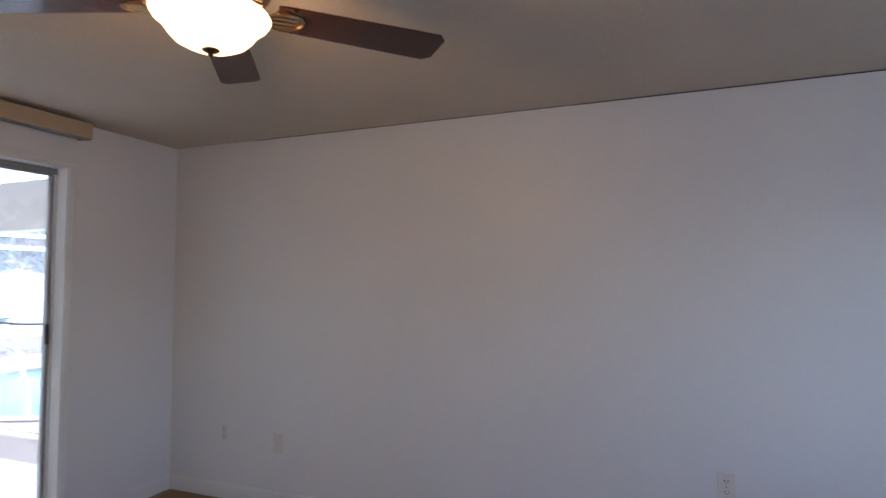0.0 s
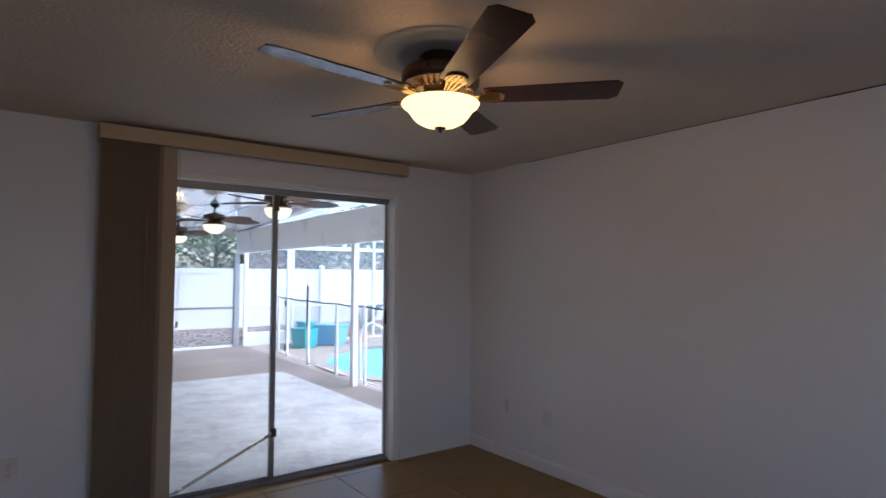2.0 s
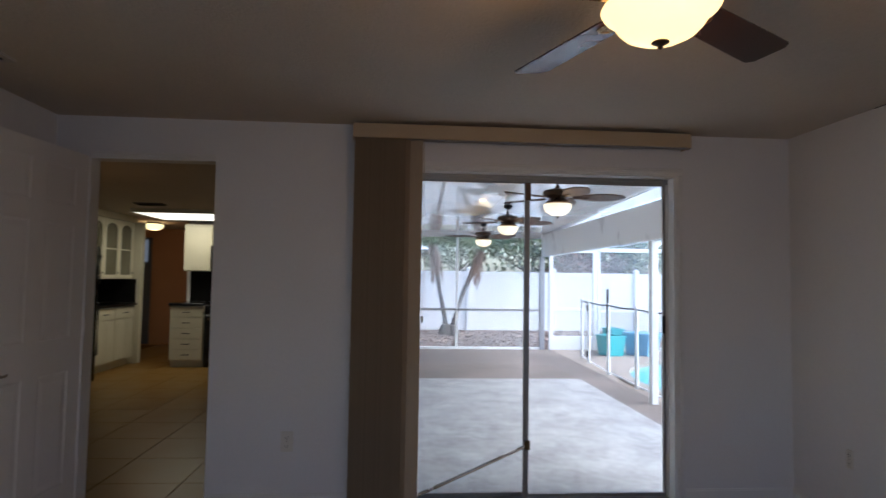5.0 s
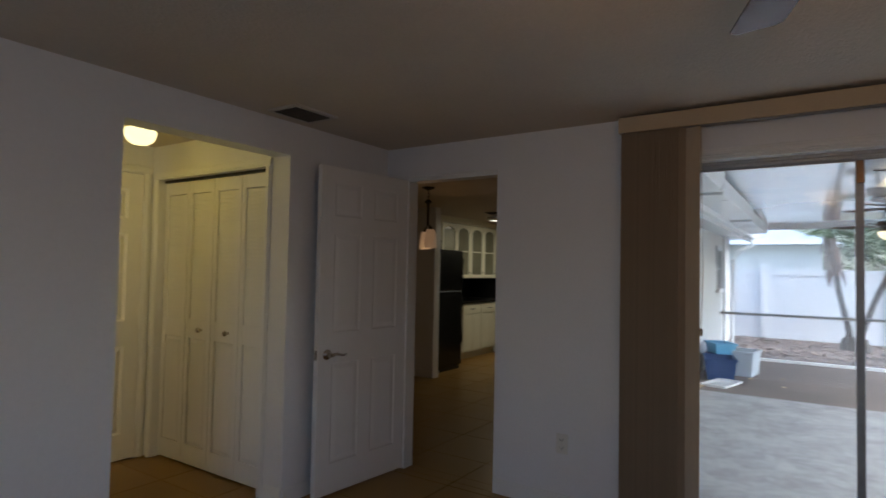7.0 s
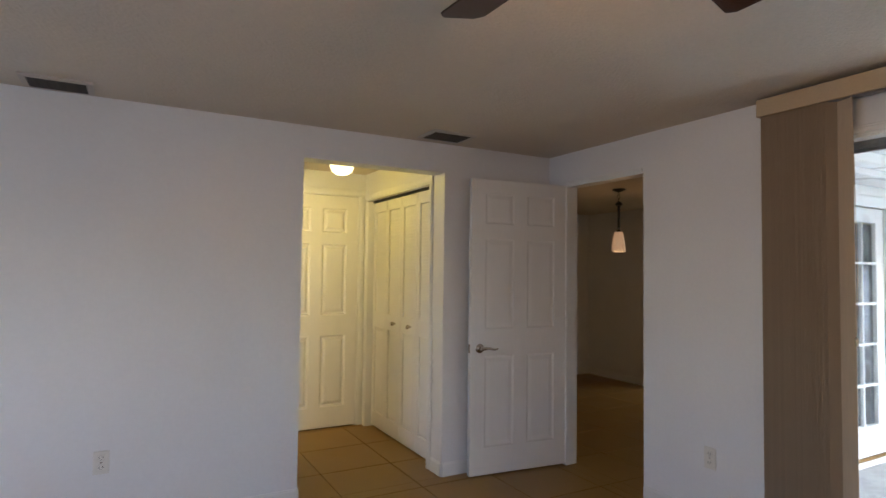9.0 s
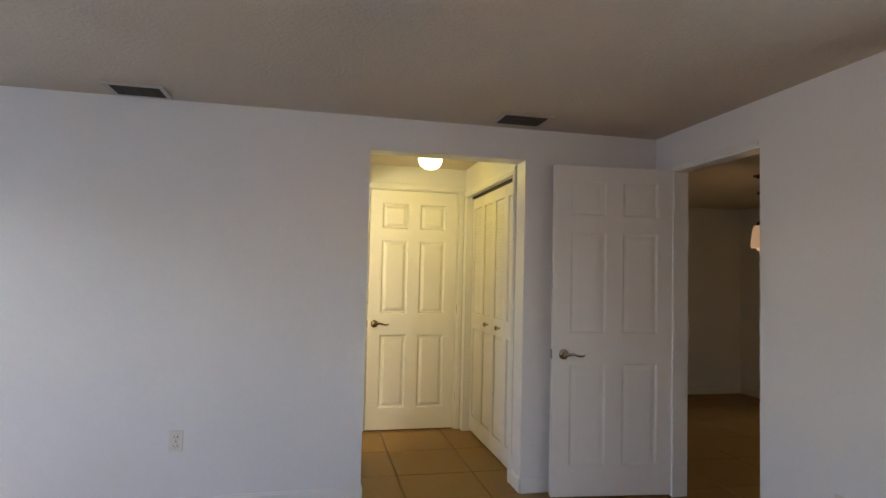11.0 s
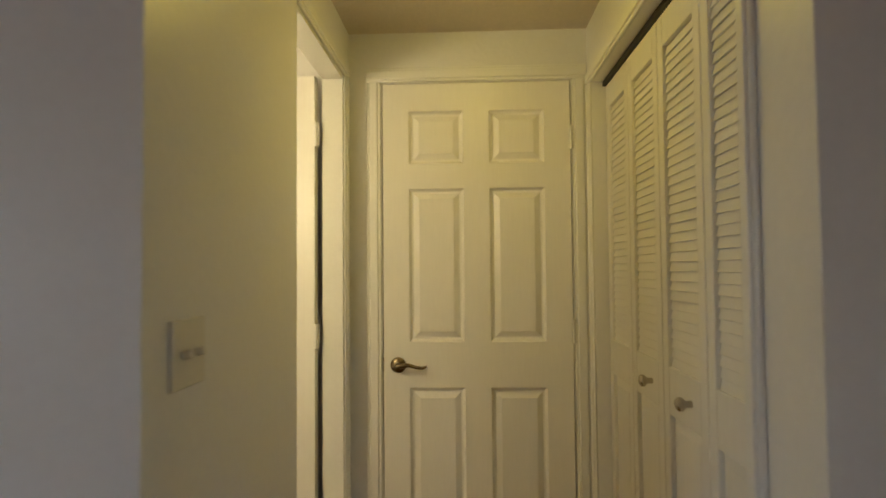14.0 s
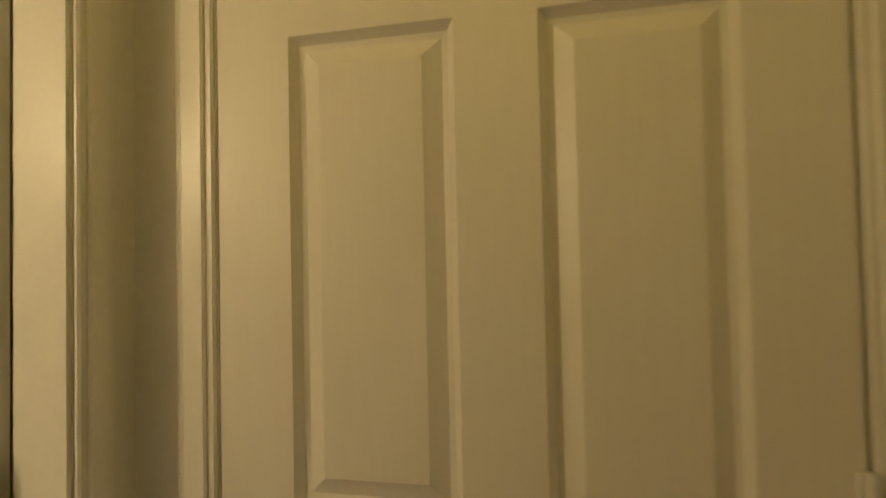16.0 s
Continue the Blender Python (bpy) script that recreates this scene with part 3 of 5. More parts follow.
built("window_2", M().box(1.35, S - 0.10, 0.9, 1.40, S - 0.02, 1.95).box(2.55, S - 0.10, 0.9, 2.6, S - 0.02, 1.95).box(1.40, S - 0.10, 0.9, 2.55, S - 0.02, 0.95).box(1.40, S - 0.10, 1.9, 2.55, S - 0.02, 1.95).box(1.40, S - 0.09, 1.41, 2.55, S - 0.03, 1.44), TRIM, "white framed window", "window")


def outlet(at, duplex=True, w=0.072, h=0.116):
    """A wall plate facing +y in its own axes."""
    o = thing("wall_outlet", "cream duplex wall outlet with cover plate" if duplex else "blank cream wall cover plate", "outlet", at)
    part("cover_plate", M().box(-w / 2, 0, -h / 2, w / 2, 0.006, h / 2, 0.002), PLATE, o)
    for s in (-1, 1):
        if duplex:
            r = part("receptacle", M().box(-0.017, 0.006, s * 0.024 - 0.015, 0.017, 0.009, s * 0.024 + 0.015, 0.003), PLATE, o)
            part("slots", M().box(-0.009, 0.009, s * 0.024 - 0.004, -0.006, 0.0095, s * 0.024 + 0.007).box(0.006, 0.009, s * 0.024 - 0.004, 0.009, 0.0095, s * 0.024 + 0.007).box(-0.002, 0.009, s * 0.024 - 0.011, 0.002, 0.0095, s * 0.024 - 0.007), SLOT, r, "dark slots")
    part("screw", M().lathe([(0, 0.006), (0.003, 0.006), (0.003, 0.0075), (0, 0.0075)], 10, pose(0, 0, 0, -90)), NICKEL, o)
    return o


outlet(pose(W, 0.192, 0.386, 0, 0, -90))
outlet(pose(0.328, S, 0.392))
outlet(pose(0.748, N, 0.44, 0, 0, 180))
outlet(pose(-2.11, N, 0.405, 0, 0, 180), True, 0.045, 0.10)
outlet(pose(-1.697, N, 0.380, 0, 0, 180), False)
sw = thing("light_switch", "cream double toggle light switch on the opening's side", "switch", pose(-0.674, -1.306, 1.149, 0, 0, 90))
part("cover_plate", M().box(-0.058, 0, -0.058, 0.058, 0.006, 0.058, 0.002), PLATE, sw)
for x in (-0.023, 0.023):
    part("toggle", M().box(x - 0.005, 0.006, -0.011, x + 0.005, 0.022, 0.004, 0.002, pose(0, 0, 0, 12)), PLATE, sw)


def vent(x0, x1, y0, y1):
    v = thing("ceiling_vent", "dusty metal ceiling air vent with dark louvres", "air vent", pose((x0 + x1) / 2, (y0 + y1) / 2, C), "ceiling vents")
    a, b, e = (x1 - x0) / 2, (y1 - y0) / 2, 0.028
    part("backing", M().box(-a + e, -b + e, -0.003, a - e, b - e, -0.0005), DARK, v)
    fr = M()
    for p, q in (((-a, -b), (a, -b + e)), ((-a, b - e), (a, b)), ((-a, -b + e), (-a + e, b - e)), ((a - e, -b + e), (a, b - e))):
        fr.box(p[0], p[1], -0.012, q[0], q[1], 0, 0.002)
    part("frame", fr, VENTM, v, "beige enamelled frame")
    n = 9
    s = M().box(-a + e, -0.009, -0.0008, a - e, 0.009, 0.0008).data("slat", VENTD)
    for k in range(n):
        o = part("slat", s, None, v)
        o.matrix_basis = pose(0, -b + e + (k + 0.5) * 2 * (b - e) / n, -0.008, 35)
    return v


vent(-1.70, -1.385, -1.075, -0.84)
vent(0.41, 0.705, -1.13, -0.92)


def dome_light(at, r, group="dome lights"):
    d = thing("ceiling_light", "small lit opal dome ceiling light with bronze base", "ceiling light", at, group)
    part("base", M().lathe([(0, 0), (0.72 * r, 0), (0.74 * r, -0.01), (0.72 * r, -0.030), (0, -0.030)], 36), BRONZE, d, "bronze base", True)
    part("globe", M().lathe([(0.72 * r, -0.030), (0.93 * r, -0.038), (r, -0.056), (0.97 * r, -0.080), (0.82 * r, -0.108), (0.5 * r, -0.130), (0.0, -0.138)], 36), DOME, d, "glowing opal glass globe", True).visible_shadow = False
    return d


dome_light(pose(-1.20, -2.02, C), 0.092)
dome_light(pose(-8.9, -3.3, KC), 0.15)


# ---- dining and kitchen ----
CREAM = mat("cream_cabinet_paint", (0.72, 0.68, 0.52), 0.4, vary=0.05, bump=0.08)
FRIDGE = mat("black_appliance", (0.012, 0.012, 0.013), 0.22, vary=0.2, fine=160, bump=0.12)
STONE = mat("black_granite", (0.02, 0.02, 0.021), 0.15, vary=0.5, scale=30, fine=200, bump=0.0)
BROWN = mat("brown_stained_wood", (0.11, 0.05, 0.025), 0.45, vary=0.3, fine=60, stretch=(1, 1, 0.1))
BLUED = mat("slate_blue_door", (0.14, 0.16, 0.20), 0.5, vary=0.05)
SPLASH = mat("black_splash_tile", (0.012, 0.012, 0.012), 0.6, vary=0.3, scale=12, bump=0.1, spec=0.15)
PANE = mat("dim_cabinet_glass", (0.20, 0.19, 0.13), 0.08, vary=0.2, bump=0.0, coat=0.4)
# no lamp: emission stands in for daylight behind the rear door's blind
BLINDS = glow("daylit_blind", (0.55, 0.70, 0.85), 0.06, (0.6, 0.7, 0.8))


def cabinet(name, label, at, w, d, h, fronts, kick=0.0, group="kitchen cabinets"):
    """A unit whose front is y = 0 and faces +y; fronts: (x0, x1, z0, z1, kind)."""
    c = thing(name, label, "cabinet", at, group)
    m = M().box(0, -d, kick, w, -0.020, h)
    if kick:
        m.box(0, -d, 0, w, -0.08, kick)
    part("body", m, CREAM, c)
    for x0, x1, z0, z1, kind in fronts:
        f = M()
        if kind == "glass":
            f.box(x0, -0.020, z0, x0 + 0.05, 0, z1, 0.002).box(x1 - 0.05, -0.020, z0, x1, 0, z1, 0.002).box(x0 + 0.05, -0.020, z0, x1 - 0.05, 0, z0 + 0.05, 0.002)
            cx, half, n = (x0 + x1) / 2, (x1 - x0) / 2 - 0.05, 10
            arc = [(cx + half * math.cos(math.pi * i / n), z1 - 0.13 + min(0.08, half) * math.sin(math.pi * i / n)) for i in range(n + 1)]
            f.prism([(x1 - 0.05, z1), (x1 - 0.05, z1 - 0.13)][:1] + [(x, z) for x, z in arc] + [(x0 + 0.05, z1)], 0, 0.020, pose(0, 0, 0, 90))
            o = part("glass_door", f, CREAM, c)
            part("pane", M().box(x0 + 0.045, -0.015, z0 + 0.045, x1 - 0.045, -0.012, z1 - 0.03), PANE, o, "dim arched glass pane")
            part("glazing_bar", M().box(x0 + 0.05, -0.011, (z0 + z1) / 2 - 0.008, x1 - 0.05, -0.004, (z0 + z1) / 2 + 0.008), CREAM, o)
            part("knob", M().lathe([(0, 0), (0.006, 0), (0.012, 0.018), (0, 0.022)], 12, pose(x1 - 0.03, 0, z0 + 0.08, -90)), BLACKM, o, "", True)
        else:
            f.box(x0, -0.019, z0, x1, 0, z1, 0.004)
            o = part("drawer" if kind == "drawer" else "door", f, CREAM, c)
            if kind == "drawer":
                part("pull", M().tube([((x0 + x1) / 2 - 0.05, 0.0, (z0 + z1) / 2), ((x0 + x1) / 2 - 0.045, 0.022, (z0 + z1) / 2), ((x0 + x1) / 2 + 0.045, 0.022, (z0 + z1) / 2), ((x0 + x1) / 2 + 0.05, 0.0, (z0 + z1) / 2)], 0.006, 8), BLACKM, o, "dark bar pull", True)
            else:
                part("inset_panel", M().box(x0 + 0.055, 0.0, z0 + 0.055, x1 - 0.055, 0.004, z1 - 0.055, 0.003), CREAM, o)
    return c


# the run along the south wall, seen from the doorway
south = pose(-6.32, -3.15, 0, 0, 0, 0) @ Matrix.Diagonal((-1, 1, 1, 1))
for k in range(3):
    cabinet("base_cabinet", "cream base cabinet with drawer above a door", south @ pose(0.56 * k, 0, 0), 0.558, 0.59, 0.87,
            [(0.006, 0.552, 0.70, 0.855, "drawer"), (0.006, 0.277, 0.12, 0.685, "door"), (0.281, 0.552, 0.12, 0.685, "door")], 0.1, "base cabinets")
for k in range(2):
    cabinet("wall_cabinet", "cream wall cabinet with arched glass doors", south @ pose(0.84 * k, -0.05, 1.26), 0.838, 0.54, 0.845,
            [(0.005, 0.415, 0.01, 0.835, "glass"), (0.42, 0.833, 0.01, 0.835, "glass")], 0, "glass wall cabinets")
cabinet("bridge_cabinet", "cream cabinet with arched glass doors over the refrigerator", pose(-5.53, -3.20, 1.72) @ Matrix.Diagonal((-1, 1, 1, 1)), 0.78, 0.54, 0.385,
        [(0.005, 0.385, 0.01, 0.375, "glass"), (0.39, 0.775, 0.01, 0.375, "glass")], 0, "glass wall cabinets")
solid("kitchen_soffit", M().box(-8.05, -3.745, 2.107, -5.52, -3.19, KC - 0.002), CREAM, "cream painted soffit above the cabinets", "soffit")
solid("worktop", M().box(-8.02, -3.745, 0.872, -6.31, -3.12, 0.905, 0.004), STONE, "black polished stone worktop on the cabinets", "worktop")
built("backsplash_south", M().box(-8.043, -3.748, 0.906, -6.31, -3.735, 1.258).box(-8.043, -3.735, 0.906, -8.036, -3.16, 1.258), SPLASH, "black backsplash", "backsplash")
solid("cabinet_side_screen", M().box(-8.15, -3.745, 0, -8.045, -3.10, 2.106, 0.004), CREAM, "pale painted end panel closing the cabinet run", "panel")


def fridge():
    f = thing("refrigerator", "tall black refrigerator with two doors", "refrigerator", pose(-5.56, -2.80, 0) @ Matrix.Diagonal((-1, 1, 1, 1)))
    part("body", M().box(0.0, -0.66, 0.02, 0.72, -0.06, 1.66, 0.006), FRIDGE, f)
    for z0, z1 in ((0.06, 1.10), (1.11, 1.665)):
        d = part("door", M().box(0.0, -0.058, z0, 0.72, 0.0, z1, 0.012), FRIDGE, f)
        part("handle", M().tube([(0.66, 0.0, max(z0 + 0.1, z1 - 0.75)), (0.66, 0.04, max(z0 + 0.12, z1 - 0.72)), (0.66, 0.04, z1 - 0.12), (0.66, 0.0, z1 - 0.10)], 0.011, 8), FRIDGE, d, "", True)
    part("grille", M().box(0.02, -0.05, 0.0, 0.70, -0.03, 0.055), BLACKM, f)


fridge()
west = pose(-7.65, -2.50, 0, 0, 0, -90) @ Matrix.Diagonal((-1, 1, 1, 1))
cabinet("drawer_cabinet", "cream five-drawer base cabinet", west, 0.47, 0.6, 0.885, [(0.005, 0.465, 0.11 + 0.153 * k, 0.257 + 0.153 * k, "drawer") for k in range(5)], 0.1, "base cabinets")
cabinet("base_cabinet", "cream base cabinet beside the range", west @ pose(1.24, 0, 0), 0.9, 0.6, 0.885, [(0.005, 0.445, 0.11, 0.87, "door"), (0.455, 0.895, 0.11, 0.87, "door")], 0.1, "base cabinets")
cabinet("wall_cabinet", "cream wall cabinet over the drawers", west @ pose(0.06, -0.28, 1.39), 0.41, 0.32, 0.71, [(0.005, 0.405, 0.01, 0.70, "door")], 0, "plain wall cabinets")
cabinet("wall_cabinet", "short cream wall cabinet over the microwave", west @ pose(0.475, -0.28, 1.78), 0.76, 0.32, 0.32, [(0.005, 0.375, 0.01, 0.31, "door"), (0.385, 0.755, 0.01, 0.31, "door")], 0, "plain wall cabinets")
solid("worktop", M().box(-8.26, -2.51, 0.887, -7.62, -2.032, 0.925, 0.004), STONE, "black stone worktop over the drawers", "worktop")
solid("worktop", M().box(-8.26, -1.258, 0.887, -7.62, -0.36, 0.925, 0.004), STONE, "black stone worktop beside the range", "worktop")
built("backsplash_west", M().box(-8.268, -2.44, 0.926, -8.255, -0.24, 1.388), SPLASH, "black backsplash", "backsplash")
rg = thing("range", "black kitchen range with oven door", "range", west @ pose(0.48, 0.0, 0))
part("body", M().box(0, -0.58, 0.0, 0.75, -0.03, 0.90, 0.004).box(0, -0.60, 0.90, 0.75, -0.50, 1.05, 0.01), FRIDGE, rg)
part("oven_door", M().box(0.01, -0.03, 0.20, 0.74, 0.01, 0.76, 0.008), FRIDGE, rg)
part("drawer", M().box(0.01, -0.03, 0.03, 0.74, 0.005, 0.185, 0.006), FRIDGE, rg)
part("door_handle", M().tube([(0.08, 0.01, 0.70), (0.08, 0.045, 0.70), (0.67, 0.045, 0.70), (0.67, 0.01, 0.70)], 0.011, 8), NICKEL, rg, "metal towel-bar handle", True)
for k in range(4):
    part("knob", M().lathe([(0, 0), (0.02, 0), (0.017, 0.02), (0, 0.022)], 14, pose(0.15 + 0.15 * k, -0.03, 0.83, -90)), BLACKM, rg, "", True)
mw = thing("microwave", "black microwave mounted above the range", "microwave", west @ pose(0.48, -0.20, 1.38))
part("body", M().box(0, -0.38, 0, 0.75, -0.02, 0.395, 0.004), FRIDGE, mw)
part("door", M().box(0.0, -0.02, 0.01, 0.56, 0.0, 0.385, 0.006), FRIDGE, mw)
part("control_panel", M().box(0.565, -0.02, 0.01, 0.75, -0.002, 0.385, 0.004), FRIDGE, mw)
kl = thing("fluorescent_light", "large lit fluorescent ceiling box with diffuser", "ceiling light", pose(-7.35, -2.05, KC))
part("housing", M().box(-0.52, -0.68, -0.055, -0.50, 0.68, 0).box(0.50, -0.68, -0.055, 0.52, 0.68, 0).box(-0.50, -0.68, -0.055, 0.50, -0.66, 0).box(-0.50, 0.66, -0.055, 0.50, 0.68, 0), CREAM, kl)
part("diffuser", M().box(-0.50, -0.66, -0.05, 0.50, 0.66, -0.04), TUBE, kl, "glowing diffuser panel")
kv = thing("ceiling_vent", "dark kitchen ceiling air vent", "air vent", pose(-6.3, -2.25, KC))
part("frame", M().box(-0.09, -0.17, -0.012, 0.09, 0.17, 0, 0.003), VENTD, kv)
for k in range(5):
    part("slat", M().box(-0.075 + 0.03 * k, -0.15, -0.02, -0.068 + 0.03 * k, 0.15, -0.012), DARK, kv)


def pendant(at):
    """A two-shade pendant; its bar runs along its own x."""
    p = thing("pendant_light", "dark bronze rod pendant with two frosted glass shades", "pendant light", at)
    part("canopy", M().lathe([(0, 0), (0.062, 0), (0.064, -0.008), (0.03, -0.022), (0.012, -0.03), (0, -0.03)], 28), BLACKM, p, "", True)
    for k in range(3):
        a, c = -0.045 - 0.032 * k, k % 2
        part("chain_link", M().tube([(0.010 * math.cos(t) * (1 - c), 0.010 * math.cos(t) * c, a + 0.02 * math.sin(t)) for t in [math.tau * i / 10 for i in range(11)]], 0.0025, 6), BLACKM, p, "", True)
    part("knuckle", M().lathe([(0, -0.118), (0.016, -0.122), (0.034, -0.140), (0.036, -0.150), (0.018, -0.164), (0, -0.166)], 22), BLACKM, p, "", True)
    part("rod", M().tube([(0, 0, -0.16), (0, 0, -0.385)], 0.013, 12), BLACKM, p, "", True)
    for s in (-1, 1):
        x = s * 0.20
        part("arm", M().tube([(0, 0, -0.375), (x * 0.4, 0, -0.392), (x * 0.8, 0, -0.388), (x, 0, -0.405), (x, 0, -0.425)], 0.008, 8), BLACKM, p, "", True)
        h = part("shade", M().lathe([(0.026, -0.425), (0.044, -0.430), (0.054, -0.47), (0.064, -0.53), (0.069, -0.575), (0.068, -0.602), (0.063, -0.602), (0.059, -0.53), (0.047, -0.47), (0.026, -0.434)], 28, pose(x, 0, 0, 0, 0, 0) @ Matrix.Diagonal((0.86, 0.86, 1, 1))), SHADE, p, "glowing frosted glass shade", True)
        part("socket", M().lathe([(0, -0.405), (0.018, -0.408), (0.024, -0.42), (0.034, -0.431), (0, -0.431)], 18, pose(x, 0, 0)), BLACKM, h, "dark socket cap", True)
    return p


pendant(pose(-3.90, -1.75, KC, 0, 0, 43))
built("door_5", M().box(-10.395, -4.55, 0.012, -10.36, -3.95, 2.03, 0.003), BLUED, "slate blue rear door", "door")
rw = thing("door_window", "small daylit blind in the rear door", "window", pose(-10.36, -4.07, 1.78))
part("frame", M().box(0, -0.16, -0.24, 0.015, 0.10, 0.24, 0.004), BLUED, rw)
part("pane", M().box(0.0155, -0.13, -0.21, 0.018, 0.07, 0.21), BLINDS, rw, "pane with daylight as its own glow")
for k in range(14):
    part("slat", M().box(0.019, -0.13, -0.19 + 0.029 * k, 0.021, 0.07, -0.178 + 0.029 * k), TRIM, rw)

# ---- patio and garden ----
CONC = mat("worn_concrete", (0.46, 0.455, 0.45), 0.85, vary=0.22, scale=3.2, fine=16, bump=0.35, depth=0.003)
DECK = mat("brown_pebble_deck", (0.23, 0.19, 0.165), 0.9, vary=0.2, scale=1.2, fine=45, bump=0.5, depth=0.004)
POOLD = mat("tan_pool_deck", (0.36, 0.30, 0.25), 0.85, vary=0.1, scale=2, fine=45, bump=0.3)
SOIL = mat("bare_soil_and_grass", (0.14, 0.13, 0.07), 0.95, vary=0.3, scale=0.8, fine=20, bump=0.5, depth=0.01)
MULCH = mat("shredded_mulch", (0.20, 0.13, 0.10), 0.95, vary=0.35, scale=5, fine=30, bump=0.8, depth=0.02)
CHIP = mat("mulch_chips", (0.36, 0.27, 0.22), 0.95, vary=0.4, scale=2, fine=8, bump=0.2)
VINYL = mat("white_vinyl", (0.82, 0.83, 0.84), 0.35, vary=0.03, bump=0.03)
WHITEA = mat("white_aluminium", (0.80, 0.81, 0.82), 0.3, vary=0.03, bump=0.03)
PAN = mat("white_roof_pan", (0.84, 0.86, 0.89), 0.20, vary=0.03, scale=1, bump=0.02, spec=0.8, coat=1.0)
# this grey includes the shade on the post below the roof corner
GREYP = mat("grey_shaded_post", (0.32, 0.33, 0.36), 0.5, vary=0.05)
STUCCO = mat("white_stucco", (0.80, 0.79, 0.76), 0.85, vary=0.04, fine=70, bump=0.5, depth=0.004)
WATER = mat("pool_water", (0.16, 0.62, 0.72), 0.06, vary=0.12, scale=3, fine=8, bump=0.25, depth=0.02)
TEAL = mat("teal_plastic", (0.03, 0.42, 0.46), 0.4, vary=0.06)
BLUE = mat("blue_plastic", (0.16, 0.42, 0.66), 0.4, vary=0.06)
NAVY = mat("navy_plastic", (0.035, 0.07, 0.18), 0.4, vary=0.06)
CLEARP = mat("cloudy_plastic", (0.62, 0.68, 0.74), 0.3, vary=0.06)
ORANGE = mat("terracotta_plastic", (0.55, 0.20, 0.07), 0.5, vary=0.08)
TRUNK = mat("palm_bark", (0.08, 0.065, 0.055), 0.95, vary=0.3, scale=6, fine=30, bump=0.8, depth=0.01)
SKIRT = mat("dead_frond_skirt", (0.20, 0.11, 0.07), 0.95, vary=0.35, scale=6, fine=30, bump=0.6, stretch=(1, 1, 0.2))
FROND = mat("palm_frond", (0.10, 0.17, 0.06), 0.6, vary=0.3, scale=3, bump=0.1)
LEAF = mat("tree_leaves", (0.15, 0.21, 0.09), 0.7, vary=0.4, scale=1.2, fine=9, bump=0.1)
LEAFR = mat("reddish_leaves", (0.26, 0.13, 0.08), 0.7, vary=0.4, scale=1.2, fine=9, bump=0.1)
WOODB = mat("rattan_blade", (0.10, 0.045, 0.025), 0.5, vary=0.2, fine=120, bump=0.2)
NET = mesh_cloth("fence_netting", (0.55, 0.56, 0.58), 0.13)
SCREEN = mesh_cloth("insect_screen", (0.62, 0.64, 0.66), 0.15)
PATIOB = glow("lit_patio_glass", (1.0, 0.74, 0.40), 0.36)

built("ground", M().box(-300, -300, -0.30, 300, 300, -0.16), SOIL, "bare earth and grass reaching the horizon", "ground")
built("patio_slab", M().box(-7.30, -0.07, -0.15, W - 0.16, 3.43, -0.08), CONC, "pale worn concrete patio slab", "patio")
built("patio_deck", M().box(-10.70, -0.07, -0.16, -7.302, 3.9, -0.086).box(-7.302, 3.432, -0.16, W - 0.16, 3.9, -0.086), DECK, "brown pebble-finish patio border", "patio")
pool_c, pr = (-6.90, 6.25), (2.30, 2.05)
ring = [(pool_c[0] + pr[0] * math.cos(math.tau * i / 48), pool_c[1] + pr[1] * math.sin(math.tau * i / 48)) for i in range(48)]
outer = [(max(-10.7, min(-2.7, pool_c[0] + 9 * math.cos(math.tau * i / 48))), max(3.902, min(11.0, pool_c[1] + 9 * math.sin(math.tau * i / 48)))) for i in range(48)]
pd = M()
pd.add([(x, y, -0.086) for x, y in ring] + [(x, y, -0.086) for x, y in outer], [(i, (i + 1) % 48, 48 + (i + 1) % 48, 48 + i) for i in range(48)])
pd.add([(x, y, -0.086) for x, y in ring] + [(x, y, -0.9) for x, y in ring], [(i, (i + 1) % 48, 48 + (i + 1) % 48, 48 + i) for i in range(48)])
built("pool_deck", pd, POOLD, "tan pool deck round the pool", "pool deck")
cop = M()
for i in range(48):
    p0, p1 = ring[i], ring[(i + 1) % 48]
    q0, q1 = [(pool_c[0] + (p[0] - pool_c[0]) * 1.10, pool_c[1] + (p[1] - pool_c[1]) * 1.10) for p in (p0, p1)]
    cop.prism([p0, p1, q1, q0], -0.085, -0.065)
built("pool_coping", cop, POOLD, "pale rounded pool edge", "pool edge")
built("pool_water", M().prism([(pool_c[0] + (x - pool_c[0]) * 0.998, pool_c[1] + (y - pool_c[1]) * 0.998) for x, y in ring], -0.5, -0.13), WATER, "bright turquoise pool water", "water")
built("mulch_bed", M().box(-15.0, -4.5, -0.16, -10.78, 12.0, -0.11), MULCH, "brown mulch bed in front of the fence", "ground")
rng = random.Random(5)
ch = M()
for k in range(2600):
    x, y, s = rng.uniform(-14.9, -10.85), rng.uniform(-1.5, 8.5), rng.uniform(0.03, 0.085)
    ch.box(-s, -s * 0.35, -0.006, s, s * 0.35, 0.006, 0, pose(x, y, -0.10 + rng.uniform(0, 0.02), rng.uniform(-25, 25), rng.uniform(-25, 25), rng.uniform(0, 360)))
tagged(new("mulch_chips", ch.data("mulch_chips", CHIP)), "loose pale bark chips on the mulch", "mulch", kind="stuff")


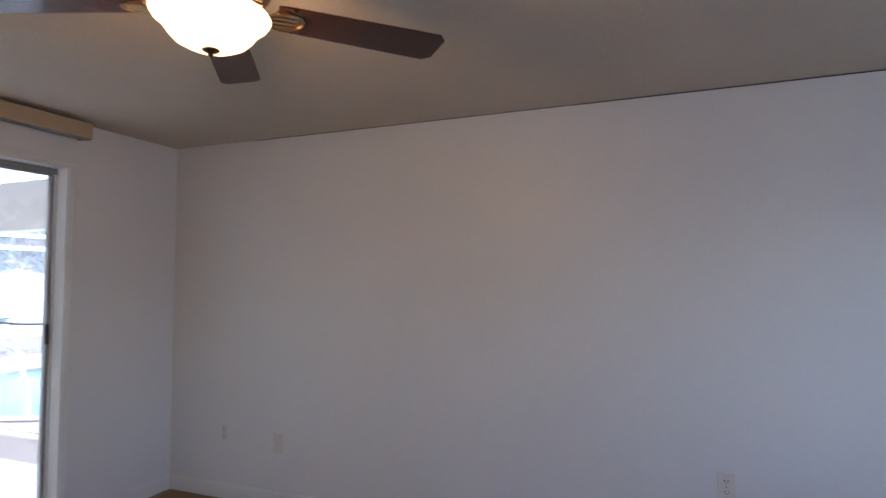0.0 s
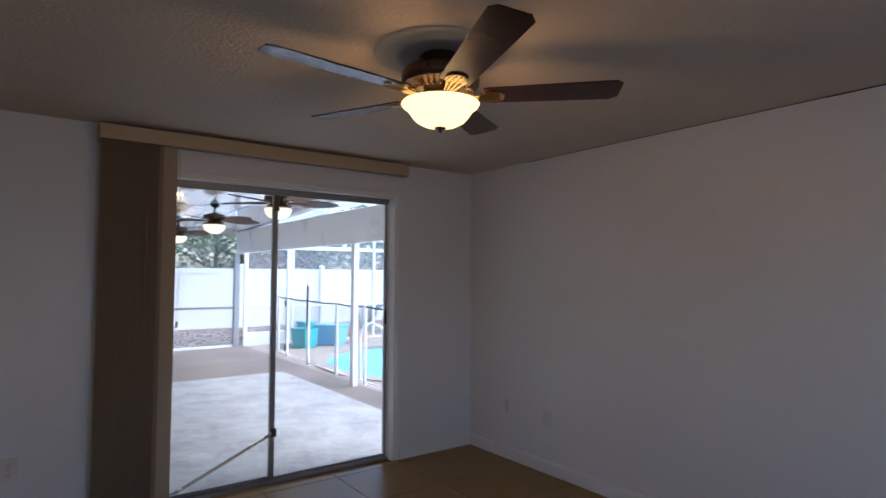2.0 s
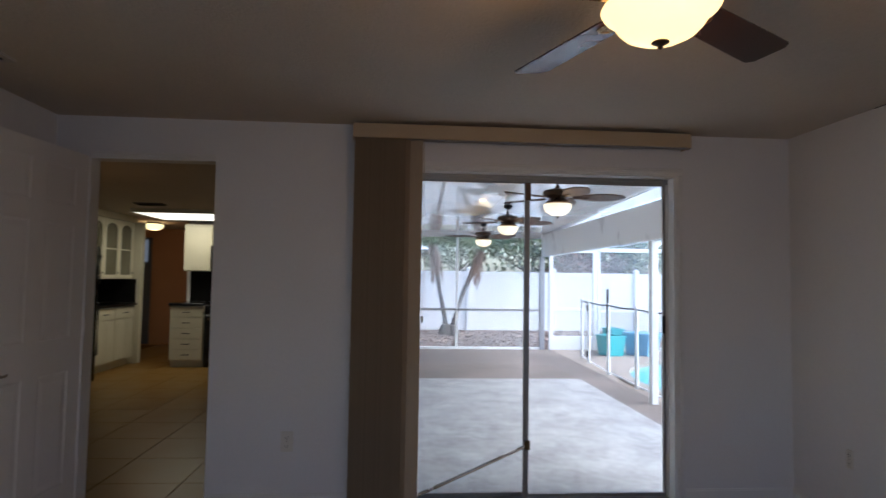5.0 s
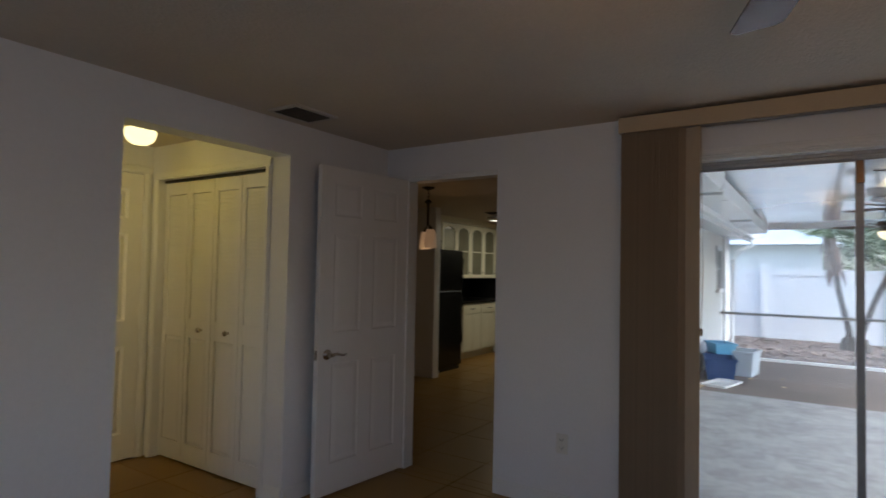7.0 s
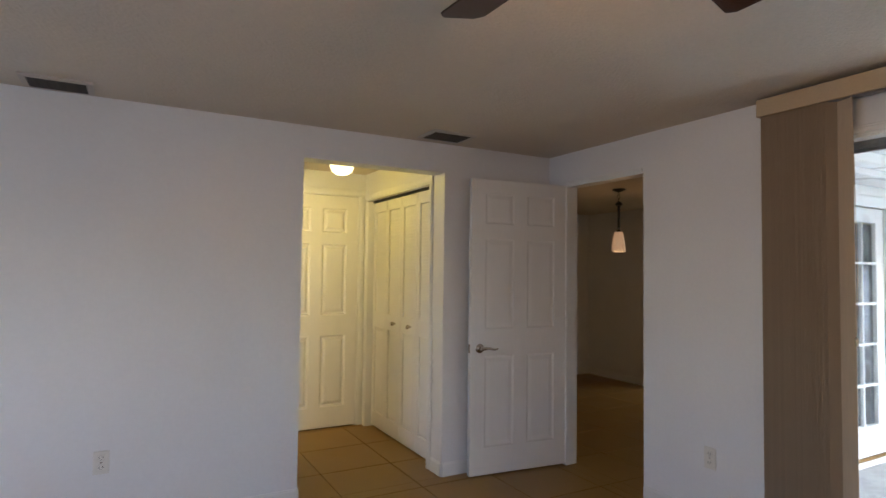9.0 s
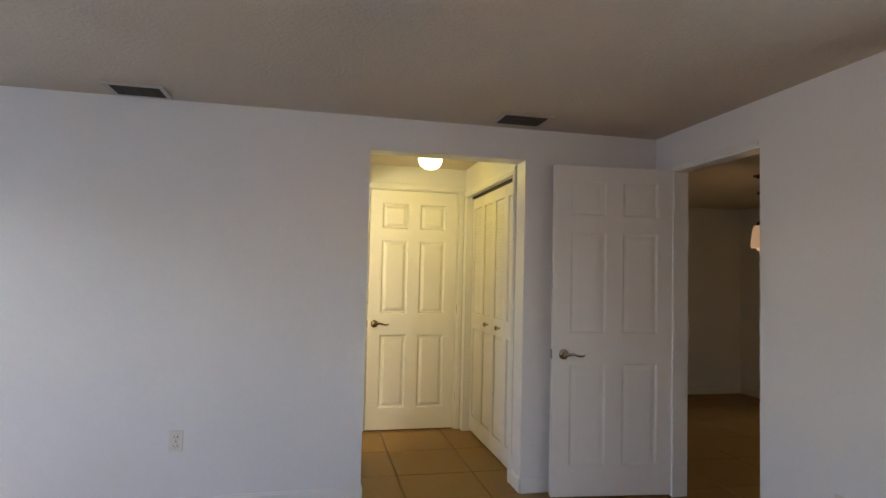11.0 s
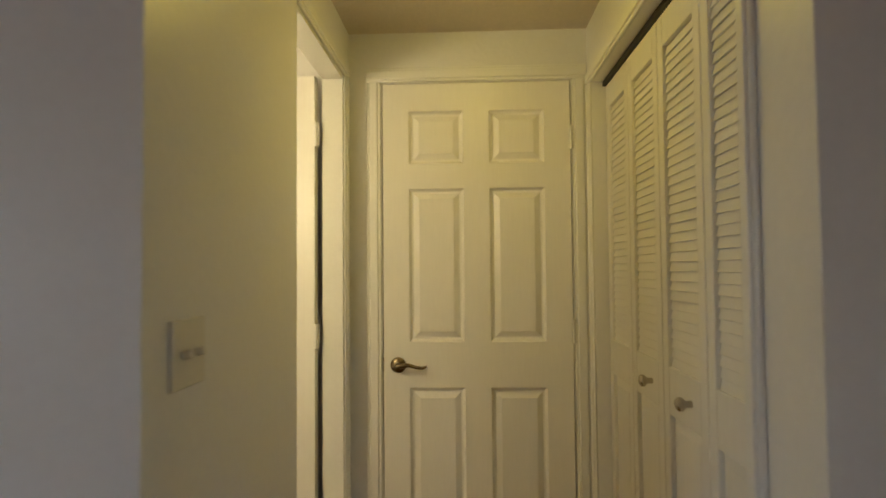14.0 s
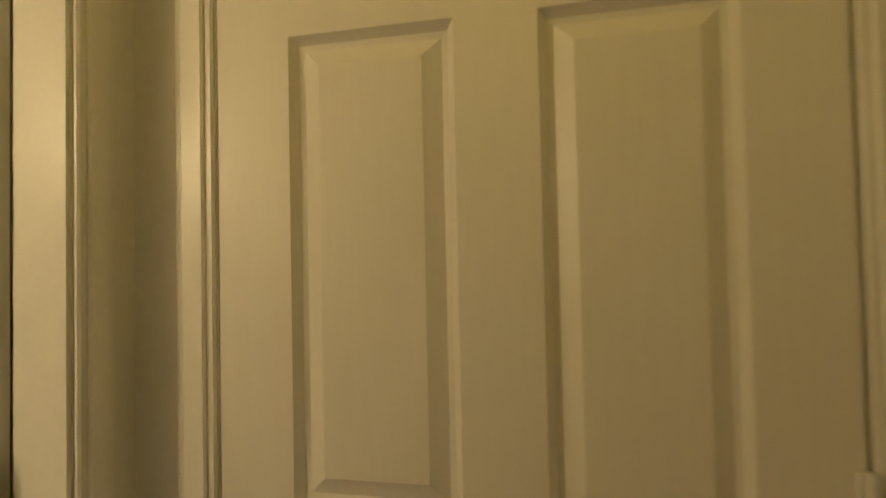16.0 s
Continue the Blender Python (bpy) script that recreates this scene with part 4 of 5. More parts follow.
# white vinyl fence round the garden
def fence_run(p0, p1):
    f = thing("vinyl_fence", "tall white vinyl privacy fence", "fence", None, "white garden fences")
    d = Vector(p1) - Vector(p0)
    n, ang = max(1, round(d.length / 2.4)), math.degrees(math.atan2(d.y, d.x))
    step = d.length / n
    base = pose(p0[0], p0[1], -0.14, 0, 0, ang)
    post = M().box(-0.064, -0.064, 0, 0.064, 0.064, 1.74, 0.004).box(-0.08, -0.08, 1.74, 0.08, 0.08, 1.765, 0.004).add([(-0.07, -0.07, 1.765), (0.07, -0.07, 1.765), (0.07, 0.07, 1.765), (-0.07, 0.07, 1.765), (0, 0, 1.815)], [(0, 1, 2, 3), (0, 1, 4), (1, 2, 4), (2, 3, 4), (3, 0, 4)]).data("post", VINYL)
    rail = M().box(0.064, -0.025, 0.05, step - 0.064, 0.025, 0.19, 0.004).box(0.064, -0.025, 1.54, step - 0.064, 0.025, 1.68, 0.004).data("rail", VINYL)
    board = M().box(-0.071, -0.011, 0.19, 0.071, 0.011, 1.54, 0.003).data("board", VINYL)
    k = int((step - 0.13) / 0.145)
    for i in range(n + 1):
        part("post", post, None, f).matrix_basis = base @ pose(step * i, 0, 0)
        if i < n:
            part("rail", rail, None, f).matrix_basis = base @ pose(step * i, 0, 0)
            for j in range(k + 1):
                part("board", board, None, f).matrix_basis = base @ pose(step * i + 0.064 + (j + 0.5) * (step - 0.128) / (k + 1), 0, 0)
    return f


fence_run((-15.0, -4.5), (-15.0, 12.3))
fence_run((-15.0, -4.6), (-10.9, -4.6))

# screened enclosure at the patio's end
def screen_wall():
    s = thing("screen_enclosure", "aluminium framed insect screen wall", "screen enclosure", pose(-10.72, 0, -0.09))
    part("bottom_rail", M().box(-0.025, -0.05, 0, 0.025, 3.66, 0.05, 0.003), WHITEA, s)
    part("chair_rail", M().box(-0.025, -0.05, 0.78, 0.025, 3.66, 0.825, 0.003), ALU, s)
    for y in (0.0, 1.95):
        part("upright", M().box(-0.025, y - 0.025, 0.05, 0.025, y + 0.025, 2.35, 0.003), WHITEA, s)
    part("netting", M().box(-0.002, 0.0, 0.05, 0.002, 3.66, 2.35), SCREEN, s, "fine insect netting").visible_shadow = False
    d = part("screen_door", M().box(-0.03, 3.86, 0, 0.03, 3.94, 2.08, 0.004).box(-0.03, 4.78, 0, 0.03, 4.86, 2.08, 0.004).box(-0.03, 3.94, 2.0, 0.03, 4.78, 2.08, 0.004).box(-0.03, 3.94, 0.0, 0.03, 4.78, 0.28, 0.004).box(-0.03, 3.94, 0.80, 0.03, 4.78, 0.85, 0.003), WHITEA, s, "white screen door")
    part("top_rail", M().box(-0.03, 4.86, 2.02, 0.03, 10.6, 2.10, 0.004).box(-0.03, 3.7, 2.26, 0.03, 10.6, 2.33, 0.004), WHITEA, s)
    for y in (4.90, 6.9, 8.9, 10.6):
        part("upright", M().box(-0.03, y - 0.03, 0, 0.03, y + 0.03, 3.0, 0.004), WHITEA, s)
    part("chair_rail", M().box(-0.025, 4.93, 0.78, 0.025, 10.6, 0.825, 0.003).box(-0.025, 4.93, 0, 0.025, 10.6, 0.05, 0.003), WHITEA, s)
    part("netting", M().box(-0.002, 4.93, 0.05, 0.002, 10.57, 2.95), SCREEN, s, "fine insect netting").visible_shadow = False
    part("netting", M().box(-0.002, 3.95, 0.29, 0.002, 4.77, 2.0), SCREEN, d, "fine insect netting").visible_shadow = False
    part("diagonal_brace", M().tube([(0, 6.1, 2.1), (0, 6.9, 2.9)], 0.03, 6), WHITEA, s)
    return s


screen_wall()
solid("corner_post", M().box(-10.77, 3.66, -0.09, -10.67, 3.76, 1.82, 0.006), GREYP, "square metal post under the roof corner, shade in its grey colour", "post")
solid("patio_post", M().box(-5.73, 3.76, -0.09, -5.65, 3.84, 1.82, 0.006), WHITEA, "white square metal patio post", "post")
solid("roof_beam", M().box(-10.80, 3.72, 1.82, W - 0.16, 3.84, 2.268, 0.006).box(-10.80, 3.84, 2.10, W - 0.16, 3.94, 2.262, 0.010), WHITEA, "deep white metal roof beam and gutter", "beam")
rf = M()
rx0, rx1, rz0, rz1 = -10.85, W - 0.16, 2.27, 2.42
rf.add([(rx0, -0.07, rz0), (rx1, -0.07, rz1), (rx1, 3.95, rz1), (rx0, 3.95, rz0), (rx0, -0.07, rz0 + 0.08), (rx1, -0.07, rz1 + 0.08), (rx1, 3.95, rz1 + 0.08), (rx0, 3.95, rz0 + 0.08)], [(0, 1, 2, 3), (4, 5, 6, 7), (0, 1, 5, 4), (1, 2, 6, 5), (2, 3, 7, 6), (3, 0, 4, 7)])
roof = built("patio_roof", rf, PAN, "glossy white metal pan patio ceiling", "roof")
rib = M().add([(rx0, -0.006, rz0 - 0.004), (rx1, -0.006, rz1 - 0.004), (rx1, 0.006, rz1 - 0.004), (rx0, 0.006, rz0 - 0.004), (rx0, -0.006, rz0), (rx1, -0.006, rz1), (rx1, 0.006, rz1), (rx0, 0.006, rz0)], [(0, 1, 2, 3), (4, 5, 6, 7), (0, 1, 5, 4), (1, 2, 6, 5), (2, 3, 7, 6), (3, 0, 4, 7)]).data("seam", PAN)
for k in range(12):
    part("seam", rib, None, roof).matrix_basis = pose(0, 0.25 + 0.305 * k, 0)
solid("end_fascia", M().box(-10.92, -0.055, 2.20, -10.852, 3.95, 2.37, 0.004), WHITEA, "white fascia at the roof's end", "fascia")

# the wing's outside wall, eave and openings
built("wing_stucco", slab_with_holes("y", -0.069, -0.060, -12.0, W - 0.161, -0.16, 2.26, [(-5.15, -4.2, -0.04, 2.0), (-6.62, -6.12, 1.20, 1.93), (-8.34, -8.0, 1.47, 1.94), (-10.72, -10.25, 1.15, 1.85)]), STUCCO, "white stucco outside wall")
built("eave", M().box(-12.15, -0.06, 2.10, -2.73, 0.26, 2.16).box(-12.15, 0.24, 2.06, -2.73, 0.30, 2.24, 0.004).box(-12.15, 0.30, 2.10, -2.73, 0.40, 2.22, 0.012), WHITEA, "white boxed eave with gutter", "eave")
solid("downspout", M().tube([(-11.8, 0.35, 2.12), (-11.82, 0.35, 1.98), (-11.95, 0.10, 1.85), (-11.98, 0.0, 1.7), (-11.98, 0.0, -0.13)], 0.04, 8), WHITEA, "white gutter downspout at the wall's end", "downspout", smooth=True)
solid("soffit_duct", M().box(-5.2, 0.402, 2.17, -3.0, 0.72, 2.36, 0.006).box(-8.1, 0.402, 2.15, -5.25, 0.70, 2.32, 0.006).box(-10.80, 0.402, 2.13, -8.15, 0.68, 2.285, 0.006), WHITEA, "white boxed duct under the patio roof", "duct")


def small_window(x0, x1, z0, z1):
    w = tagged(thing("window", "small white framed window with dark glass", "window", pose(0, -0.06, 0)), kind="structure")
    part("frame", M().box(x0 - 0.05, 0, z0, x0 + 0.03, 0.025, z1, 0.003).box(x1 - 0.03, 0, z0, x1 + 0.05, 0.025, z1, 0.003).box(x0 - 0.05, 0, z1 - 0.03, x1 + 0.05, 0.025, z1 + 0.05, 0.003).box(x0 + 0.03, 0, (z0 + z1) / 2 - 0.012, x1 - 0.03, 0.012, (z0 + z1) / 2 + 0.012), WHITEA, w)
    part("sill", M().box(x0 - 0.08, 0, z0 - 0.07, x1 + 0.08, 0.07, z0, 0.005), STUCCO, w)
    part("pane", M().box(x0, -0.09, z0, x1, -0.08, z1), PANEW, w, "dark window pane")


PANEW = mat("dark_window_pane", (0.05, 0.06, 0.07), 0.08, vary=0.1, bump=0.0, coat=0.5)
small_window(-6.62, -6.12, 1.20, 1.93)
small_window(-8.34, -8.0, 1.47, 1.94)
small_window(-10.72, -10.25, 1.15, 1.85)
fd = tagged(thing("door_6", "white glazed French door onto the patio", "door", pose(-5.15, -0.06, -0.03)), kind="structure")
fm = M().box(-0.05, -0.01, 0, 0.04, 0.02, 2.05, 0.003).box(0.91, -0.01, 0, 1.0, 0.02, 2.05, 0.003).box(0.04, -0.01, 1.96, 0.91, 0.02, 2.05, 0.003)
part("frame", fm, WHITEA, fd)
lf = part("leaf", M().box(0.04, -0.05, 0.02, 0.16, -0.012, 1.955, 0.003).box(0.79, -0.05, 0.02, 0.91, -0.012, 1.955, 0.003).box(0.16, -0.05, 0.02, 0.79, -0.012, 0.25, 0.003).box(0.16, -0.05, 1.84, 0.79, -0.012, 1.955, 0.003), WHITEA, fd)
for i in range(3):
    for j in range(5):
        part("pane", M().box(0.165 + 0.21 * i, -0.045, 0.255 + 0.318 * j, 0.36 + 0.21 * i, -0.040, 0.555 + 0.318 * j), PANEW, lf)
part("glazing_bars", M().box(0.36, -0.048, 0.25, 0.375, -0.016, 1.84).box(0.57, -0.048, 0.25, 0.585, -0.016, 1.84).box(0.16, -0.047, 0.555, 0.79, -0.017, 0.573).box(0.16, -0.047, 0.873, 0.79, -0.017, 0.891).box(0.16, -0.047, 1.191, 0.79, -0.017, 1.209).box(0.16, -0.047, 1.509, 0.79, -0.017, 1.527), WHITEA, lf)
OLIVE = mat("dull_gold_frame", (0.23, 0.20, 0.11), 0.5, vary=0.2, fine=80)
SEAPIC = mat("faded_sea_print", (0.55, 0.70, 0.80), 0.35, vary=0.1, scale=5, fine=12, bump=0.0, stain=(0.30, 0.52, 0.50))
pq = thing("wall_plaque", "small framed blue picture on the patio wall", "plaque", pose(-5.645, -0.06, 1.50))
part("frame", M().box(-0.30, 0, -0.17, 0.30, 0.022, -0.125, 0.004).box(-0.30, 0, 0.125, 0.30, 0.022, 0.17, 0.004).box(-0.30, 0, -0.125, -0.245, 0.022, 0.125, 0.004).box(0.245, 0, -0.125, 0.30, 0.022, 0.125, 0.004), OLIVE, pq, "dull gold wooden frame")
part("picture", M().box(-0.245, 0.002, -0.125, 0.245, 0.010, 0.125), SEAPIC, pq, "pale blue picture")


wo = thing("outdoor_outlet", "grey weatherproof outlet box on the stucco wall", "outlet", pose(-5.67, -0.06, 0.55))
part("box", M().box(-0.04, 0, -0.06, 0.04, 0.03, 0.06, 0.005), VENTM, wo)
part("flap", M().box(-0.036, 0.031, -0.055, 0.036, 0.042, 0.055, 0.005), ALU, wo, "hinged grey flap")


# ---- patio fans ----
def patio_fan(at, turn):
    f = thing("patio_ceiling_fan", "dark bronze patio fan with leaf blades and lit bowl", "ceiling fan", at, "patio ceiling fans")
    part("canopy", M().lathe([(0, 0.012), (0.058, 0.012), (0.062, -0.012), (0.045, -0.04), (0.02, -0.055), (0, -0.055)], 24), BLACKM, f, "", True)
    part("rod", M().tube([(0, 0, -0.05), (0, 0, -0.13)], 0.013, 10), BLACKM, f, "", True)
    part("motor_housing", M().lathe([(0, -0.105), (0.022, -0.105), (0.030, -0.125), (0.085, -0.138), (0.135, -0.150), (0.148, -0.170), (0.142, -0.200), (0.10, -0.222), (0.08, -0.240), (0.115, -0.262), (0.125, -0.275), (0.10, -0.285), (0, -0.285)], 36), BRONZE, f, "", True)
    part("bowl", M().lathe([(0.10, -0.285), (0.138, -0.288), (0.140, -0.312), (0.118, -0.360), (0.066, -0.395), (0, -0.405)], 32), PATIOB, f, "glowing glass bowl", True).visible_shadow = False
    part("finial", M().lathe([(0, -0.40), (0.012, -0.405), (0.008, -0.425), (0, -0.43)], 12), BLACKM, f, "", True)
    leaf = [(0.15, -0.03), (0.25, -0.065), (0.38, -0.098), (0.52, -0.092), (0.62, -0.05), (0.66, 0.0), (0.62, 0.05), (0.52, 0.092), (0.38, 0.098), (0.25, 0.065), (0.15, 0.03)]
    for k in range(5):
        m = pose(0, 0, -0.225, 0, 0, turn + 72 * k) @ pose(0, 0, 0, -12)
        b = part("blade", M().prism(leaf, 0, 0.010, m), WOODB, f)
        part("blade_iron", M().prism([(0.08, -0.02), (0.30, -0.012), (0.30, 0.012), (0.08, 0.02)], -0.008, -0.001, m), BRONZE, b)
    return f


def roof_z(x):
    return rz0 + (rz1 - rz0) * (x - rx0) / (rx1 - rx0)


pf = patio_fan(pose(-4.7, 2.37, roof_z(-4.7)), 80)
copy_thing(pf, pose(-6.8, 2.26, roof_z(-6.8), 0, 0, 20))
copy_thing(pf, pose(-9.0, 2.24, roof_z(-9.0), 0, 0, 41))


# ---- pool fence ----
def pool_fence(points):
    f = thing("pool_fence", "removable mesh child safety fence round the pool", "fence", pose(0, 0, -0.085))
    for i, (x, y) in enumerate(points):
        tall = 1.30 if i == 2 else 1.08
        part("post", M().lathe([(0, 0), (0.026, 0), (0.024, 1.08), (0, 1.085)], 12, pose(x, y, 0)), VINYL, f, "", True)
        if i == 2:
            part("latch", M().box(x - 0.018, y - 0.03, 0.62, x + 0.018, y + 0.0, tall, 0.006), BLACKM, f, "black magnetic gate latch")
        if i in (1,):
            for z in (0.16, 0.95):
                part("hinge", M().box(x - 0.02, y - 0.045, z - 0.05, x + 0.02, y - 0.02, z + 0.05, 0.004), BLACKM, f)
    for (x0, y0), (x1, y1) in zip(points, points[1:]):
        d = Vector((x1 - x0, y1 - y0))
        n = Vector((-d.y, d.x)).normalized() * 0.0015
        e = Vector((x0, y0)) + d * 0.01
        g = Vector((x1, y1)) - d * 0.01
        part("netting", M().prism([tuple(e + n), tuple(g + n), tuple(g - n), tuple(e - n)], 0.04, 1.05), NET, f, "grey see-through netting").visible_shadow = False
        part("top_cord", M().tube([(x0, y0, 1.05), ((x0 + x1) / 2, (y0 + y1) / 2, 1.035), (x1, y1, 1.05)], 0.012, 6), BLACKM, f)
        part("bottom_hem", M().tube([(x0, y0, 0.04), (x1, y1, 0.04)], 0.010, 6), VINYL, f)


pool_fence([(-9.60, 4.20), (-8.85, 4.08), (-7.70, 4.00), (-6.60, 3.98), (-5.70, 3.97), (-4.8, 3.96), (-3.9, 3.96), (-3.1, 3.96)])
hr = thing("pool_handrail", "bent white pool ladder handrail", "handrail", pose(-6.05, 4.08, -0.085))
part("tube", M().tube([(0, 0, 0), (0, 0, 0.62), (0.02, 0.05, 0.75), (0.05, 0.16, 0.80), (0.08, 0.30, 0.72), (0.10, 0.42, 0.3), (0.10, 0.44, -0.25)], 0.022, 10), WHITEA, hr, "", True)
part("flange", M().lathe([(0, 0), (0.05, 0), (0.045, 0.015), (0, 0.015)], 16), WHITEA, hr, "", True)


def tub(name, label, x, y, w, d, h, material, turn=0, lid=False, z=-0.085):
    """A tapered storage tub with a rolled rim."""
    t = thing(name, label, "storage tub", pose(x, y, z, 0, 0, turn), "storage tubs")
    a, b, k, e = w / 2, d / 2, 0.84, 0.012
    m = M()
    o0, o1 = [(-a * k, -b * k), (a * k, -b * k), (a * k, b * k), (-a * k, b * k)], [(-a, -b), (a, -b), (a, b), (-a, b)]
    i1, i0 = [(x * (1 - e / a), y * (1 - e / b)) for x, y in o1], [(x * (1 - e / a), y * (1 - e / b)) for x, y in o0]
    vs = [(*p, 0) for p in o0] + [(*p, h) for p in o1] + [(*p, h) for p in i1] + [(*p, e) for p in i0]
    m.add(vs, [(4 * r + i, 4 * r + (i + 1) % 4, 4 * r + 4 + (i + 1) % 4, 4 * r + 4 + i) for r in range(3) for i in range(4)] + [(0, 1, 2, 3), (12, 13, 14, 15)])
    part("body", m, material, t)
    r = M()
    for s in (-1, 1):
        r.box(-a - 0.015, s * b - 0.012, h - 0.03, a + 0.015, s * b + 0.012, h + 0.004, 0.004).box(s * a - 0.012, -b + 0.012, h - 0.03, s * a + 0.012, b - 0.012, h + 0.004, 0.004)
    part("rim", r, material, t)
    if lid:
        part("lid", M().box(-a - 0.02, -b - 0.02, h + 0.005, a + 0.02, b + 0.02, h + 0.03, 0.008), material, t)
    return t


tub("storage_tub", "teal plastic storage tub on the pool deck", -9.9, 4.86, 0.42, 0.36, 0.38, TEAL, 20)
tub("storage_tub", "teal plastic tub standing behind another", -10.3, 5.06, 0.32, 0.28, 0.48, TEAL, 12)
tub("storage_tub", "light blue lidded plastic storage tub", -10.0, 5.52, 0.54, 0.44, 0.40, BLUE, 35, True)
tub("planter_tub", "orange terracotta planter tub", -10.0, 6.15, 0.34, 0.30, 0.22, ORANGE, 10)
tub("storage_tub", "navy blue plastic tub beside the wall", -8.42, 0.24, 0.52, 0.40, 0.30, NAVY, 12)
tub("storage_tub", "cloudy clear plastic tub beside the wall", -8.98, 0.48, 0.50, 0.40, 0.36, CLEARP, -8)
tub("storage_tub", "light blue tub stacked on a navy tub", -8.84, 0.20, 0.40, 0.30, 0.16, BLUE, 30, z=0.22)
tub("storage_tub", "navy blue tub under a smaller tub", -8.86, 0.16, 0.34, 0.32, 0.30, NAVY, 5)
gr = thing("vent_grille", "white air grille lying on the patio", "grille", pose(-7.90, 0.34, -0.085, 0, 0, -14))
part("frame", M().box(-0.30, -0.16, 0, 0.30, -0.12, 0.03, 0.003).box(-0.30, 0.12, 0, 0.30, 0.16, 0.03, 0.003).box(-0.30, -0.12, 0, -0.26, 0.12, 0.03, 0.003).box(0.26, -0.12, 0, 0.30, 0.12, 0.03, 0.003), WHITEA, gr)
for k in range(7):
    part("slat", M().box(-0.26, -0.105 + 0.033 * k, 0.004, 0.26, -0.085 + 0.033 * k, 0.018), WHITEA, gr)
solid("cardboard_sheet", M().prism([(-7.78, 0.02), (-7.42, 0.0), (-7.40, 0.14), (-7.66, 0.17)], -0.085, -0.072), VALANCE, "torn piece of brown cardboard on the slab", "cardboard")
for x, y, s in ((-8.6, 0.62, 0.06), (-8.9, 1.0, 0.05), (-8.2, 1.05, 0.07)):
    solid("dry_leaf", M().prism([(x - s, y), (x, y - s * 0.5), (x + s, y), (x, y + s * 0.5)], -0.085, -0.080), VALANCE, "dry curled leaf on the deck", "leaf")


# ---- plants ----
def palm():
    p = thing("palm_tree", "twin-trunk palm with brown frond skirts", "palm tree", pose(-13.5, 1.96, -0.12))
    part("root_base", M().lathe([(0, 0), (0.22, 0), (0.19, 0.15), (0.13, 0.3), (0, 0.32)], 14, pose(0, 0, 0)).lathe([(0, 0), (0.18, 0), (0.15, 0.14), (0.1, 0.28), (0, 0.3)], 14, pose(0.05, 0.18, 0)), TRUNK, p, "", True)
    r = random.Random(3)
    for dy, y0, top in ((-0.36, 0.0, 2.30), (0.80, 0.06, 2.15)):
        pts = [(0.03 * math.sin(3 * s), y0 + dy * s ** 1.15 + 0.02 * math.sin(9 * s), top * s) for s in [i / 9 for i in range(10)]]
        t = part("trunk", M().tube(pts, [0.06 - 0.02 * i / 9 + 0.006 * (i % 2) for i in range(10)], 10), TRUNK, p, "ringed slender trunk", True)
        tx, ty, tz = pts[-1]
        s = M().tube([pts[6], pts[7], pts[8], pts[9]], [0.05, 0.09, 0.12, 0.08], 12)
        for k in range(60):
            a, z = r.uniform(0, math.tau), r.uniform(-0.75, 0.05)
            e = (tx + 0.10 * math.cos(a), ty + dy * z / top + 0.10 * math.sin(a), tz + z)
            s.tube([e, (e[0] + 0.08 * math.cos(a), e[1] + 0.08 * math.sin(a), e[2] - 0.28)], [0.016, 0.004], 4)
        part("frond_skirt", s, SKIRT, t, "shaggy brown dead fronds")
        for k in range(9):
            a, lift = math.tau * k / 9 + r.uniform(-0.2, 0.2), r.uniform(0.9, 1.6)
            m, rib = M(), []
            for i in range(9):
                u = i / 8
                rib.append(Vector((tx + math.cos(a) * 1.5 * u, ty + math.sin(a) * 1.5 * u, tz + lift * 1.3 * u - 1.25 * u * u)))
            m.tube(rib, [0.014 - 0.011 * i / 8 for i in range(9)], 5)
            side = Vector((-math.sin(a), math.cos(a), 0))
            for i in range(2, 17):
                u = i / 17
                c = rib[min(7, int(u * 8))].lerp(rib[min(8, int(u * 8) + 1)], u * 8 % 1)
                for sgn in (-1, 1):
                    tip = c + side * sgn * 0.42 * math.sin(math.pi * min(1, u + 0.15)) + Vector((math.cos(a) * 0.2, math.sin(a) * 0.2, -0.12))
                    w = Vector((math.cos(a), math.sin(a), 0)) * 0.016
                    m.add([c - w, c + w, tip, (c + tip) / 2 + Vector((0, 0, 0.03))], [(0, 1, 3), (1, 2, 3), (2, 0, 3)])
            part("frond", m, FROND, p, "arching green frond")


palm()


